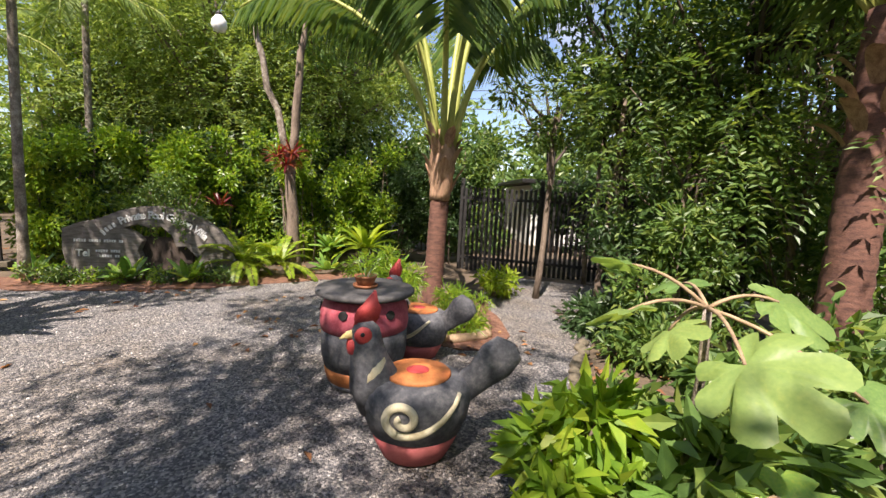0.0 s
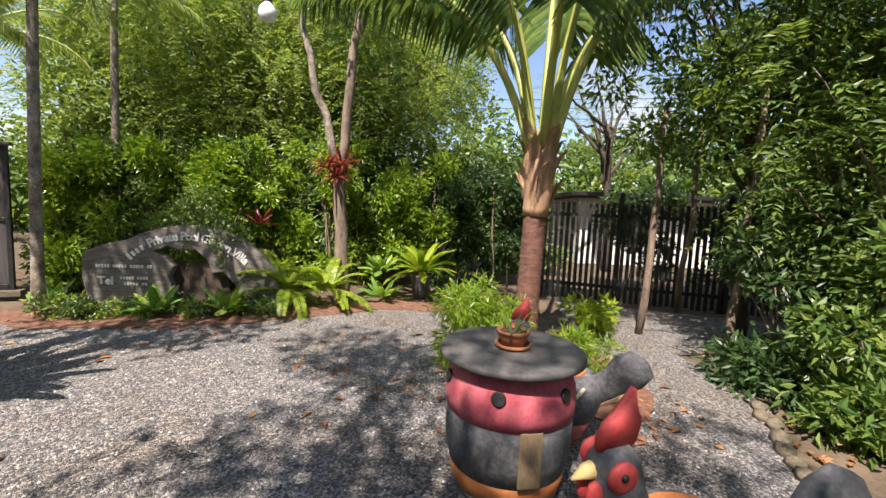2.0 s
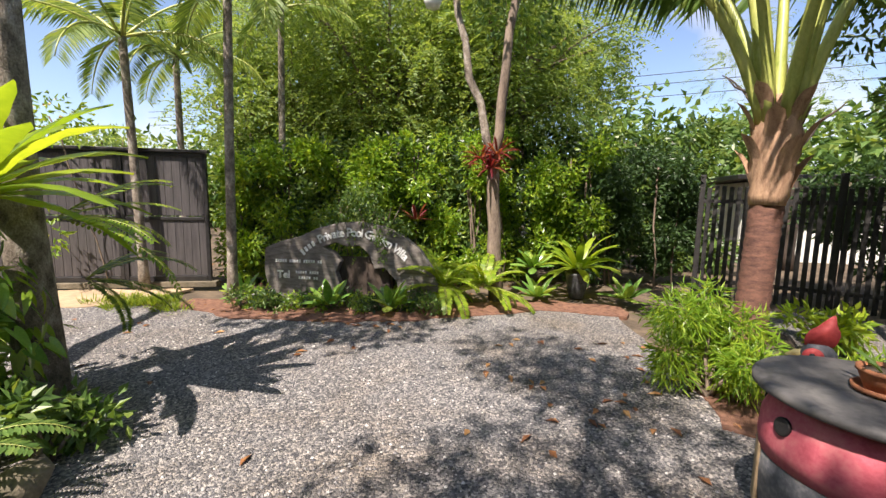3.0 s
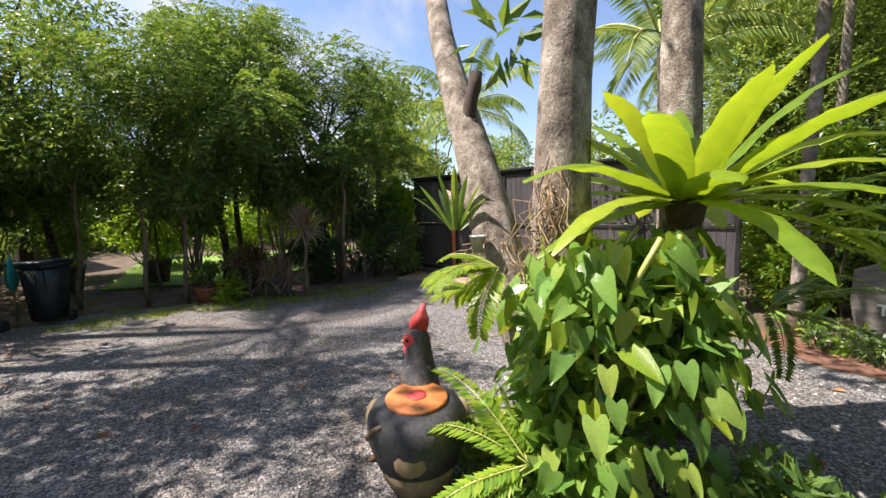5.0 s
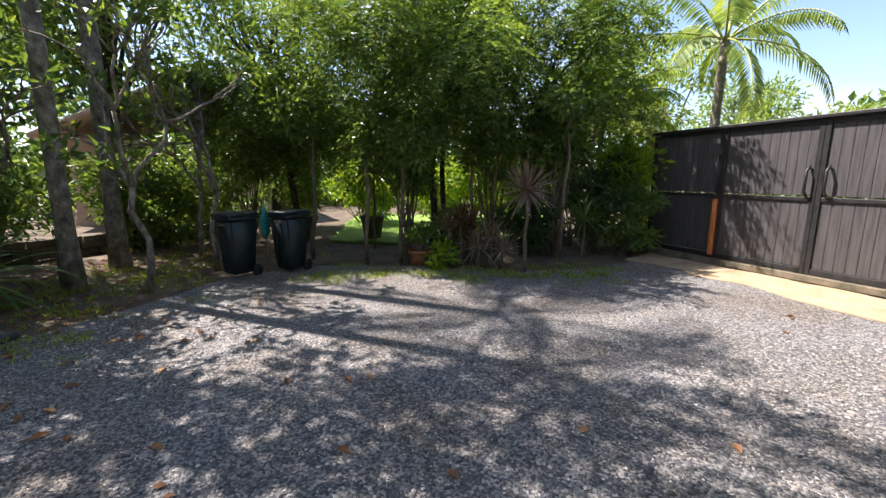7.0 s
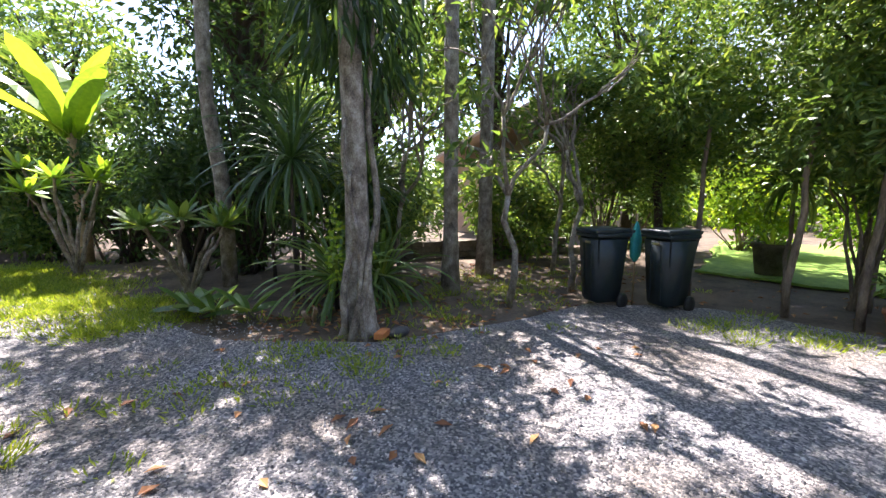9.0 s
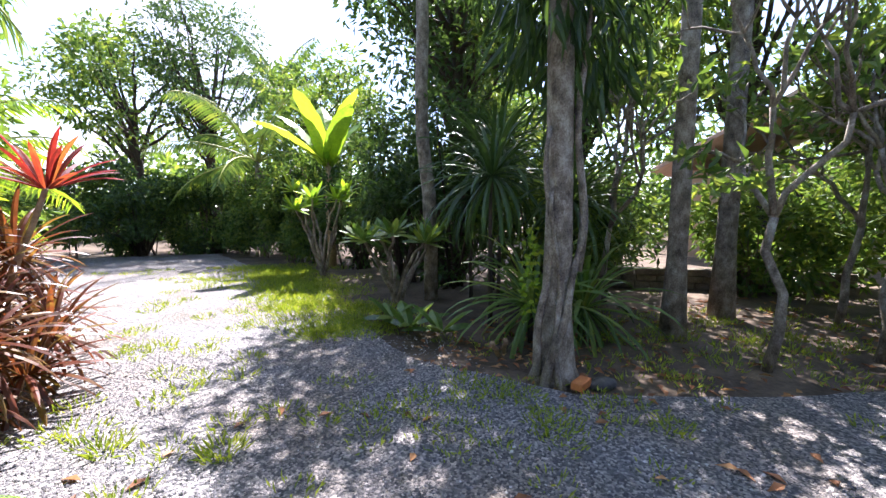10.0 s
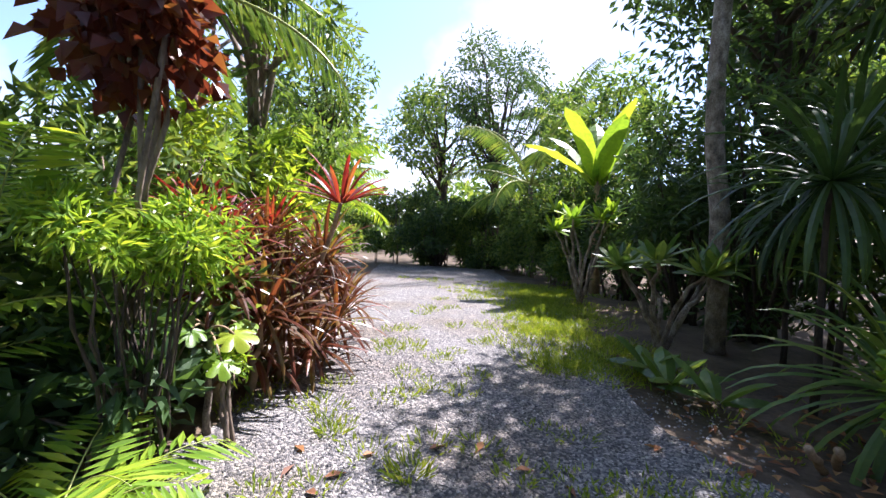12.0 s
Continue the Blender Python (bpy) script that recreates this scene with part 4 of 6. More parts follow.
def twin_tree():
    t = thing("twin_tree", -1.62, 8.75, -0.03, "slim forked tree with red bromeliads on its trunk", "tree")
    cl = clumps(0.3, 0.2, 6.2, 1.8, 1.3, 9, 0.9)
    a = tube(bend((0, 0, -0.1), (-0.1, 0, 2.3), 8, 0, 0.015), np.linspace(0.13, 0.1, 8), 10, 0.05)
    b = tube(bend((-0.1, 0, 2.25), (0.25, 0.1, 6), 8, 0, 0.03), np.linspace(0.09, 0.06, 8), 9, 0.05)
    mesh("trunk", *join(a, b), BARK, t, True)
    mesh("limb", *tube(bend((-0.12, 0, 2.3), (-0.95, -0.1, 5.6), 8, 0, 0.03), np.linspace(0.075, 0.05, 8), 9, 0.05), PALEBARK, t, True)
    v, f = cloud(cl, 2600, 0.17, 0.07)
    mesh("crown", v, f, LEAF_MID, t)


twin_tree()
for dx, dz in ((-0.16, 2.35), (0.1, 2.42), (0.0, 2.2)):
    strapplant(-1.74 + dx, 8.6, dz, 26, 0.34, 0.04, LEAF_RED, "red bromeliad perched on the forked trunk", "bromeliad", "bromeliad", 1.2, -0.5, 1.0)
birdnest(-0.25, 9.35, 0.5, 26, 0.85, 0.13, LEAF_YELLOW, "bright bird's nest fern in a dark pot", 1.3, 0.05, 1.2)
t0 = thing("planter", -0.25, 9.35, -0.03, "round dark planter under the fern", "planter")
mesh("bowl", *lathe([(0.12, 0), (0.17, 0.2), (0.2, 0.42), (0.22, 0.45), (0.19, 0.46), (0.17, 0.4)], 20), CHARCOAL, t0, True)
for x, y, n, ln in ((-2.35, 8.0, 16, 0.95), (-1.75, 8.2, 14, 0.9), (-2.75, 8.35, 10, 0.8)):
    swordfern(x, y, 0.3, n, ln, LEAF_YELLOW, "bright arching sword fern beside the sign", 0.13, 0.05, 1.2, 0.0)
for x, y, z, k in ((-5.6, 7.35, 0.05, 9), (-3.9, 7.2, 0.1, 9), (-3.0, 7.35, 0.1, 8), (-0.9, 8.7, 0.1, 9), (0.5, 9.0, 0.1, 8), (-1.0, 9.2, 0.5, 12)):
    strapplant(x, y, z, k + 4, 0.42, 0.13, LEAF_GLOSS, "leafy light green foliage plant in the sign bed", "plant", "foliage_plant", 1.4, 0.2, 0.9)
for i in range(16):
    u = i / 15
    shrub(-5.2 + 2.7 * u + rng.normal() * 0.05, 7.0 + 0.5 * u + rng.normal() * 0.08, 0.22, 0.2 + 0.14 * rng.random(), 240, 0.07, 0.035, (LEAF_MID, LEAF_BRIGHT, LEAF_DARK)[i % 3], "low green ground cover in front of the sign", 6, 0.12, name="ground_cover", low=0)


def hedge(x0, y0, x1, y1, h, d, n, label, leaf=LEAF_MID, L=0.11, W=0.05):
    w = math.hypot(x1 - x0, y1 - y0)
    t = thing("hedge", x0, y0, -0.03, label, "hedge", rz=math.degrees(math.atan2(y1 - y0, x1 - x0)))
    k = int(w * h / 0.22)
    cl = []
    for i in range(k):
        z = 0.25 + (h - 0.3) * rng.random()
        s = 0.2 + 0.22 * rng.random()
        cl.append((rng.random() * w, d * (rng.random() - 0.35) + 0.14 * math.sin(i), z, s, s * 0.8, s))
    st = [tube(bend((c[0] + rng.normal() * 0.1, d * 0.3, -0.05), (c[0], d * 0.3, h * 0.9), 5, 0, 0.05), 0.018, 6) for c in cl[:int(w * 3)]]
    tagged(mesh("stem_frame", *join(*st), BARK, t, True), kind="stuff")
    v, f = cloud(cl, n, L, W, 0.2, 0.15)
    mesh("foliage", v, f, leaf, t)
    # Deeper layer in the dark leaf: inner shade put into its colour.
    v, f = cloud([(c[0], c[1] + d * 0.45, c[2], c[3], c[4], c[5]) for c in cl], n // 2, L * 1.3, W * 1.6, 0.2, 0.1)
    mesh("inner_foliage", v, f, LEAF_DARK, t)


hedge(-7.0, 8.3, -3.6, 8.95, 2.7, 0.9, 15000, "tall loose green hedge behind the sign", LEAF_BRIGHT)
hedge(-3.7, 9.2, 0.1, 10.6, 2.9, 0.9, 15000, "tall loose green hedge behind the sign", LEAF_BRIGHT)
hedge(4.0, 11.0, 9.5, 9.4, 2.4, 0.8, 9000, "dense dark hedge behind the slat fence", LEAF_DARK)
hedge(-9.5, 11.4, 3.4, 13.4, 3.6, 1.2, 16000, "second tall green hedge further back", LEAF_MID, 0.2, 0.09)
hedge(-0.1, 10.5, 2.0, 10.7, 2.7, 0.8, 6000, "dense dark green hedge beside the slat fence", LEAF_DARK)
for x, y, h, lean in ((-5.62, 7.2, 4.9, (0.15, 0)), (-7.55, 7.3, 4.3, (-0.1, 0)), (-8.4, 9.0, 4.6, (0, 0)), (-6.4, 9.6, 5.6, (0.1, 0))):
    palm(x, y, h, 0.075, 11, 2.0, "slender pale-trunked garden palm", PALEBARK, LEAF_FEATHER, lean, 0.42, 0.022, 40, False, 1.3, -0.1, 1.5, 0.5)
strapplant(-2.9, 8.25, 1.35, 9, 0.3, 0.06, LEAF_RED, "red flowering spray in the hedge", "flower", "red_flower", 1.4, 0.2, 0.8)
# feathery tall trees behind the hedge
for x, y, h, R, leaf in ((-5.5, 13.0, 5.6, 2.8, LEAF_FEATHER), (-2.2, 13.5, 6.2, 2.6, LEAF_FEATHER), (-9.0, 14.0, 5.0, 2.6, LEAF_FEATHER), (-7.0, 17.5, 7.0, 3.2, LEAF_FEATHER), (-3.4, 18.0, 8.0, 3.2, LEAF_FEATHER)):
    tree(x, y, (0.3, 0.2), h, 0.2, R, 3.0, 34, 1.0, 3600, 0.12, 0.05, leaf, BARK, "tall feathery-leaved tree behind the hedge", feather=True, droop=0.6)
tree(5.4, 14.5, (-0.4, 0), 5.0, 0.16, 2.4, 1.2, 14, 0.8, 500, 0.07, 0.02, LEAF_FEATHER, DARKBARK, "sparse thin-leaved tree against the sky", feather=True, droop=0.3)
# dark trees and undergrowth east of the drive
for x, y, h, R, leaf in ((4.6, 7.4, 4.3, 1.7, LEAF_DARK), (5.6, 5.9, 4.5, 1.7, LEAF_MID), (6.8, 8.8, 5.2, 2.0, LEAF_DARK), (7.2, 6.2, 5.0, 2.2, LEAF_DARK), (7.4, 2.6, 4.6, 1.8, LEAF_MID), (8.6, 4.0, 6, 2.4, LEAF_DARK), (9.5, 9.5, 6, 2.6, LEAF_MID)):
    tree(x, y, (-0.4, -0.1), h, 0.1, R, 1.9, 18, 0.62, 3800, 0.16, 0.065, leaf, DARKBARK, "dark leafy tree over the shaded bed")
for x, y, h, R in ((4.3, 6.1, 2.1, 0.75), (4.2, 5.0, 1.7, 0.7), (5.2, 6.2, 2.3, 0.9), (6.0, 4.4, 1.6, 0.8), (6.0, 5.4, 2.3, 1.0), (4.0, 2.4, 1.0, 0.6), (3.7, 5.6, 0.4, 0.35), (3.8, 4.6, 0.4, 0.35), (4.2, 3.4, 0.6, 0.45)):
    shrub(x, y, R, h, 2300, 0.13, 0.05, (LEAF_MID, LEAF_DARK)[int(x * 10) % 2], "dense green undergrowth shrub in the shade", 14, 0.33, low=0.1)
for x, y, h, R in ((4.6, 5.6, 2.7, 0.9), (5.6, 5.0, 3.0, 0.9), (5.3, 6.6, 3.6, 1.0), (5.8, 7.4, 3.6, 1.0)):
    tree(x, y, (-0.25, -0.15), h, 0.045, R, 1.4, 16, 0.42, 240, 0.11, 0.042, LEAF_MID, BARK, "airy thin-stemmed shrub tree with feathered leaves", feather=True, droop=0.5)
for x, y in ((3.12, 7.4), (4.6, 9.0), (3.9, 6.6)):
    t0 = thing("sapling", x, y, -0.05, "slim pale sapling trunk among the undergrowth", "tree", "saplings")
    mesh("trunk", *tube(bend((0, 0, 0), (0.15, 0.05, 3.4), 7, 0, 0.03), np.linspace(0.06, 0.035, 7), 8, 0.05), BARK, t0, True)
    mesh("crown", *cloud(clumps(0.1, 0.05, 3.5, 0.8, 0.6, 6, 0.4), 900, 0.14, 0.05), LEAF_MID, t0)
palm(5.15, 3.95, 3.6, 0.2, 12, 3.2, "coconut palm with ringed brown trunk and hanging husk", PALMBARK, LEAF_MID, (0.0, 0.05), 0.6, 0.045, 40, True, 1.5, 0.75, 1.0, 0.9)
t0 = thing("palm_husk", 5.15, 3.95, 2.2, "shaggy torn brown palm husk round the trunk", "palm husk")
for i in range(16):
    az = i * 2.4
    v, f = strap((math.cos(az) * 0.17, math.sin(az) * 0.17, 0.1 + 0.05 * i), az, 1.0, 0.4, 0.16, 0.9, 6, -0.2)
    mesh("husk", v, f, BOOT, t0, True)


def lobed_plant(x, y, spots, size, label, leaf=LEAF_PAPAYA, base=(0.1, 0.1)):
    t = thing("lobed_leaf_plant", x, y, -0.03, label, "plant")
    hub = (0, 0, max(s[2] for s in spots) * 0.9)
    mesh("stem", *tube(bend((base[0], base[1], 0), hub, 6, 0, 0.01), np.linspace(0.026, 0.018, 6), 9), PALEBARK, t, True)
    d = bpy.data.meshes.new("leaf")
    v, f = lobed(1.0)
    d.from_pydata(v, [], f)
    d.materials.append(leaf)
    d.polygons.foreach_set("use_smooth", [True] * len(d.polygons))
    for px, py, pz, s, rx, ry, rz in spots:
        mesh("petiole", *tube(bend(hub, (px, py, pz), 7, 0.04), np.linspace(0.009, 0.006, 7), 7), STICK, t, True)
        shared("leaf", d, t, pose(px, py, pz, rx, ry, rz) @ Matrix.Scale(s * size, 4))
    return t


lobed_plant(2.38, 1.88, [(-0.12, -0.38, 1.28, 1.15, 42, 10, -80), (-0.36, -0.06, 1.36, 0.75, 30, 0, 200), (-0.3, 0.12, 1.52, 0.6, 20, -10, 150), (-0.12, 0.05, 1.25, 0.8, 40, 5, 250), (0.25, -0.05, 1.42, 0.95, 25, 20, -20),
                         (0.1, 0.35, 1.4, 0.8, -15, 0, 70), (0.35, -0.35, 1.15, 0.8, 30, 20, -50)], 0.25, "broad pale green lobed-leaf plant in sunlight")
lobed_plant(2.25, 1.4, [(-0.28, -0.1, 0.78, 1.0, 30, 0, 230), (0.15, 0.05, 0.85, 1.0, 20, 10, -60), (-0.05, 0.2, 0.7, 0.8, 10, 0, 120), (0.35, -0.1, 0.8, 0.9, 30, 10, -30)], 0.25, "darker lobed-leaf plant close to the ground", LEAF_GLOSS)
for x, y, h in ((2.0, 2.1, 0.75), (2.4, 1.8, 0.9), (2.35, 2.5, 0.6), (2.8, 2.2, 0.9), (2.75, 1.3, 0.8), (2.1, 1.1, 0.6)):
    shrub(x, y, 0.32, h, 700, 0.17, 0.07, LEAF_BRIGHT if x < 2.3 else LEAF_MID, "leafy green bed plants under the lobed leaves", 9, 0.18, low=0.1)


def hanging_lamp():
    t = thing("hanging_lamp", -2.42, 7.43, 4.33, "white glass globe lamp hanging from a branch", "lamp")
    mesh("globe", *lathe([(0.02, -0.13), (0.09, -0.11), (0.125, -0.02), (0.11, 0.06), (0.06, 0.12), (0.045, 0.14)], 20), MILK, t, True)
    mesh("cap", *lathe([(0.05, 0.135), (0.055, 0.17), (0.02, 0.2)], 14), BLACK, t, True)
    mesh("wire", *tube(bend((0, 0, 0.19), (-0.0, 0.6, 1.1), 6, -0.05), 0.006, 6), BLACK, t, True)


hanging_lamp()
for z, y in ((6.4, 22), (6.9, 22), (7.3, 22)):
    t0 = thing("power_line", -3, y, z, "thin dark overhead cable against the sky", "cable", "overhead cables")
    mesh("wire", *tube(bend((-25, 3, 0), (30, -3, 0.6), 14, -0.6), 0.014, 5), BLACK, t0, True)
t0 = thing("far_house", 8, 19, -0.05, "pale neighbouring house with low dark roof edge", "house")
bm = bmesh.new()
box(bm, 0, 0, 1.2, 6, 5, 2.4)
part("wall", bm, PALEWALL, t0, smooth=False)
bm = bmesh.new()
box(bm, 0, -0.2, 2.52, 7, 6.2, 0.14, 0.02)
part("roof", bm, GATEFRAME, t0, smooth=False)
bm = bmesh.new()
box(bm, -1, -2.53, 1.6, 1.2, 0.06, 1.1, 0.01)
part("window", bm, GATEFRAME, t0, smooth=False)

# ---- fern tree island ----
def fern_tree():
    t = thing("fern_tree", -4.75, 3.0, -0.03, "pale leaning tree trunks overgrown with ferns", "tree")
    a = np.array([(0.12, 0.0, -0.05), (-0.1, 0.0, 0.4), (-0.25, -0.03, 0.7), (-0.4, -0.07, 1.1), (-0.57, -0.1, 1.45), (-0.85, -0.08, 2.0), (-1.17, -0.05, 2.45), (-1.75, 0.05, 3.24), (-2.9, 0.3, 5.4)])
    mesh("trunk", *tube(a, [0.17, 0.15, 0.14, 0.15, 0.165, 0.145, 0.135, 0.115, 0.07], 14, 0.04), PALEBARK, t, True)
    b = np.array([(0.0, -0.05, -0.05), (-0.03, 0.03, 0.9), (-0.06, 0.06, 1.6), (-0.07, 0.07, 1.9), (-0.06, 0.08, 2.4), (0.0, 0.1, 3.2), (0.1, 0.1, 5.2)])
    mesh("trunk", *tube(b, [0.2, 0.17, 0.175, 0.16, 0.15, 0.145, 0.1], 14, 0.04), PALEBARK, t, True)
    c = np.array([(-0.05, 1.15, -0.05), (-0.12, 1.16, 1.5), (-0.15, 1.17, 2.7), (-0.2, 1.25, 5.4)])
    mesh("trunk", *tube(c, [0.18, 0.14, 0.13, 0.09], 12, 0.04), PALEBARK, t, True)
    mesh("stub", *tube(bend((-1.0, -0.1, 2.25), (-0.97, -0.02, 2.72), 5, 0, 0.01), np.linspace(0.055, 0.05, 5), 10, 0.08), DARKBARK, t, True, "dark rotten branch stub")
    mesh("stub", *tube(bend((-0.66, -0.12, 1.65), (-0.95, -0.3, 1.78), 4), np.linspace(0.06, 0.045, 4), 9, 0.06), PALEBARK, t, True)
    rt = [tube(bend((0.05 * rng.normal(), -0.1, 1.75 + 0.1 * rng.normal()), (0.14 * rng.normal(), -0.1 + 0.14 * rng.normal(), 1.1 + 0.3 * rng.random()), 7, 0, 0.045), 0.0035, 5) for _ in range(50)]
    rt += [tube(bend((-0.55, -0.13, 1.5), (-0.5 + 0.12 * rng.normal(), -0.13 + 0.12 * rng.normal(), 1.15 + 0.3 * rng.random()), 6, 0, 0.02), 0.0035, 5) for _ in range(110)]
    mesh("root_tangle", *join(*rt), STICK, t, True, "tangled brown aerial roots")
    mesh("crown", *cloud(clumps(-0.9, 0.8, 6.6, 2.0, 1.0, 14, 0.7), 3000, 0.2, 0.085), LEAF_MID, t)
    mesh("leafy_twig", *cloud([(-0.7, 0.05, 2.85, 0.2, 0.2, 0.2)], 22, 0.24, 0.08), LEAF_MID, t)
    return t


fern_tree()
birdnest(-4.42, 3.6, 1.66, 30, 1.02, 0.16, LEAF_YELLOW, "large yellow-green bird's nest fern on the trunk", 1.15, -0.1, 1.0)


def climber():
    t = thing("climbing_philodendron", -4.55, 3.1, 0, "glossy arrow-leaved climber covering the trunk base", "climbing plant")
    d = bpy.data.meshes.new("leaf")
    v, f = heart(1.0)
    d.from_pydata(v, [], f)
    d.materials.append(LEAF_GLOSS)
    d.polygons.foreach_set("use_smooth", [True] * len(d.polygons))
    dy = d.copy()
    dy.materials.clear()
    dy.materials.append(LEAF_YELLOW)
    st = [tube(bend((0.15 * rng.normal(), 0.2 * rng.normal(), 0), (0.2 * rng.normal(), 0.3 * rng.normal(), 1.5), 8, 0, 0.06), 0.014, 6) for _ in range(9)]
    mesh("vine_frame", *join(*st), RACHIS, t, True)
    for i in range(298):
        a = rng.random() * 6.283
        z = 0.12 + 1.36 * rng.random()
        q = (0.42 + 0.2 * math.sin(z * 2.2)) * (0.8 + 0.35 * rng.random())
        px, py = q * math.cos(a), 0.12 + q * 1.15 * math.sin(a)
        m = pose(px, py, z, 0, 0, math.degrees(a)) @ pose(0, 0, 0, rng.normal() * 20, 62 + rng.normal() * 17, 0) @ pose(0, 0, 0, 0, 0, rng.normal() * 14) @ Matrix.Scale(0.11 + 0.055 * rng.random(), 4)
        shared("leaf", dy if rng.random() < 0.16 else d, t, m)


climber()
shrub(-4.6, 3.2, 0.46, 1.35, 2200, 0.17, 0.09, LEAF_GLOSS, "green leaves deep inside the climber", 14, 0.25, low=0.1, name="inner_creeper")
for x, y, z, n, ln, az, sp, lf in ((-4.35, 2.5, 0.45, 9, 0.75, -3.6, 2.2, LEAF_BRIGHT), (-4.15, 3.95, 1.5, 7, 0.95, 0.0, 1.8, LEAF_BRIGHT), (-5.3, 2.75, 1.1, 8, 0.4, 2.4, 2.5, LEAF_YELLOW), (-4.6, 2.5, 1.35, 6, 0.4, -2.6, 2.0, LEAF_YELLOW),
                                  (-5.0, 3.9, 0.4, 9, 0.7, 1.0, 2.6, LEAF_BRIGHT), (-3.75, 3.0, 0.3, 8, 0.6, -1.2, 2.2, LEAF_MID), (-4.3, 4.2, 1.0, 6, 0.8, 0.6, 1.4, LEAF_MID)):
    swordfern(x, y, z, n, ln, lf, "hanging green sword fern among the tree ferns", 0.1, 0.028, 0.7, -0.6, az, sp, 1.2)
strapplant(-5.5, 2.68, 1.5, 12, 0.42, 0.05, LEAF_MID, "upright orchid plant tied to the trunk", "orchid", "orchid", 1.5, 0.7, 0.6)
for x, y, h in ((-3.75, 3.5, 0.5), (-3.9, 2.6, 0.4), (-5.2, 3.7, 0.6), (-5.0, 2.75, 0.35)):
    shrub(x, y, 0.3, h, 500, 0.11, 0.05, LEAF_MID, "low leafy plants at the foot of the fern tree", 8, 0.16, low=0)
t0 = thing("metal_pot", -5.2, 2.7, 1.42, "small perforated grey metal orchid pot on the trunk", "pot")
mesh("cup", *lathe([(0.035, -0.06), (0.055, 0.05), (0.06, 0.055), (0.05, 0.04)], 14), worn("grey_metal", (0.3, 0.31, 0.33), (0.5, 0.5, 0.52), 20, 0.4, metal=0.7), t0, True)


# ---- bins and the shrub border ----
def bin_(x, y, rz, lid_open):
    t = thing("wheelie_bin", x, y, -0.02, "dark green-black plastic wheelie bin with closed lid", "bin", "wheelie bins", rz)
    t.scale = (0.74, 0.78, 1.0)
    bm = bmesh.new()
    vs = []
    for z, w, d in ((0.08, 0.42, 0.46), (0.5, 0.48, 0.54), (0.93, 0.55, 0.62)):
        vs.append([bm.verts.new((sx * w / 2, sy * d / 2, z)) for sx, sy in ((-1, -1), (1, -1), (1, 1), (-1, 1))])
    for a, b in zip(vs, vs[1:]):
        for i in range(4):
            bm.faces.new((a[i], a[(i + 1) % 4], b[(i + 1) % 4], b[i]))
    bm.faces.new(vs[0][::-1])
    bm.faces.new(vs[-1])
    bmesh.ops.bevel(bm, geom=bm.edges[:], offset=0.03, segments=2, affect="EDGES")
    part("body", bm, BINPLASTIC, t)
    bm = bmesh.new()
    box(bm, 0, 0, 0.955, 0.6, 0.68, 0.05, 0.02)
    part("rim", bm, BINPLASTIC, t)
    bm = bmesh.new()
    box(bm, 0, -0.02, 1.01, 0.58, 0.7, 0.06, 0.025)
    part("lid", bm, BINPLASTIC, t)
    mesh("handle", *tube([(-0.24, 0.36, 0.98), (-0.24, 0.42, 1.0), (0.24, 0.42, 1.0), (0.24, 0.36, 0.98)], 0.018, 8), BINPLASTIC, t, True)
    for sx in (-1, 1):
        v, f = lathe([(0.04, -0.03), (0.1, -0.03), (0.1, 0.03), (0.04, 0.03)], 18)
        mesh("wheel", v, f, BLACK, t, True).matrix_basis = pose(sx * 0.24, 0.24, 0.1, 0, 90, 0)
    for x in (-0.1, 0.1):
        bm = bmesh.new()
        box(bm, x, -0.268, 0.5, 0.02, 0.02, 0.7, 0.004, pose(0, 0.022, 0.02, 4.6))
        part("rib", bm, BINPLASTIC, t)
    bm = bmesh.new()
    box(bm, 0, -0.312, 0.86, 0.14, 0.012, 0.03, 0.003)
    part("label_bar", bm, worn("dull_gold_print", (0.25, 0.2, 0.08), (0.4, 0.33, 0.15), 20), t)


bin_(-10.8, -2.55, 62, False)
bin_(-11.2, -1.87, 66, False)
t0 = thing("teal_bag", -11.25, -2.3, 0.75, "teal cloth bag hung behind the bins", "bag")
mesh("cloth", *lathe([(0.03, -0.2), (0.12, -0.12), (0.13, 0.1), (0.06, 0.28), (0.02, 0.34)], 14, 1.0, 0.5), TEAL, t0, True)
mesh("stake", *tube([(0, 0, -0.8), (0, 0, 0.45)], 0.012, 6), STICK, t0, True)


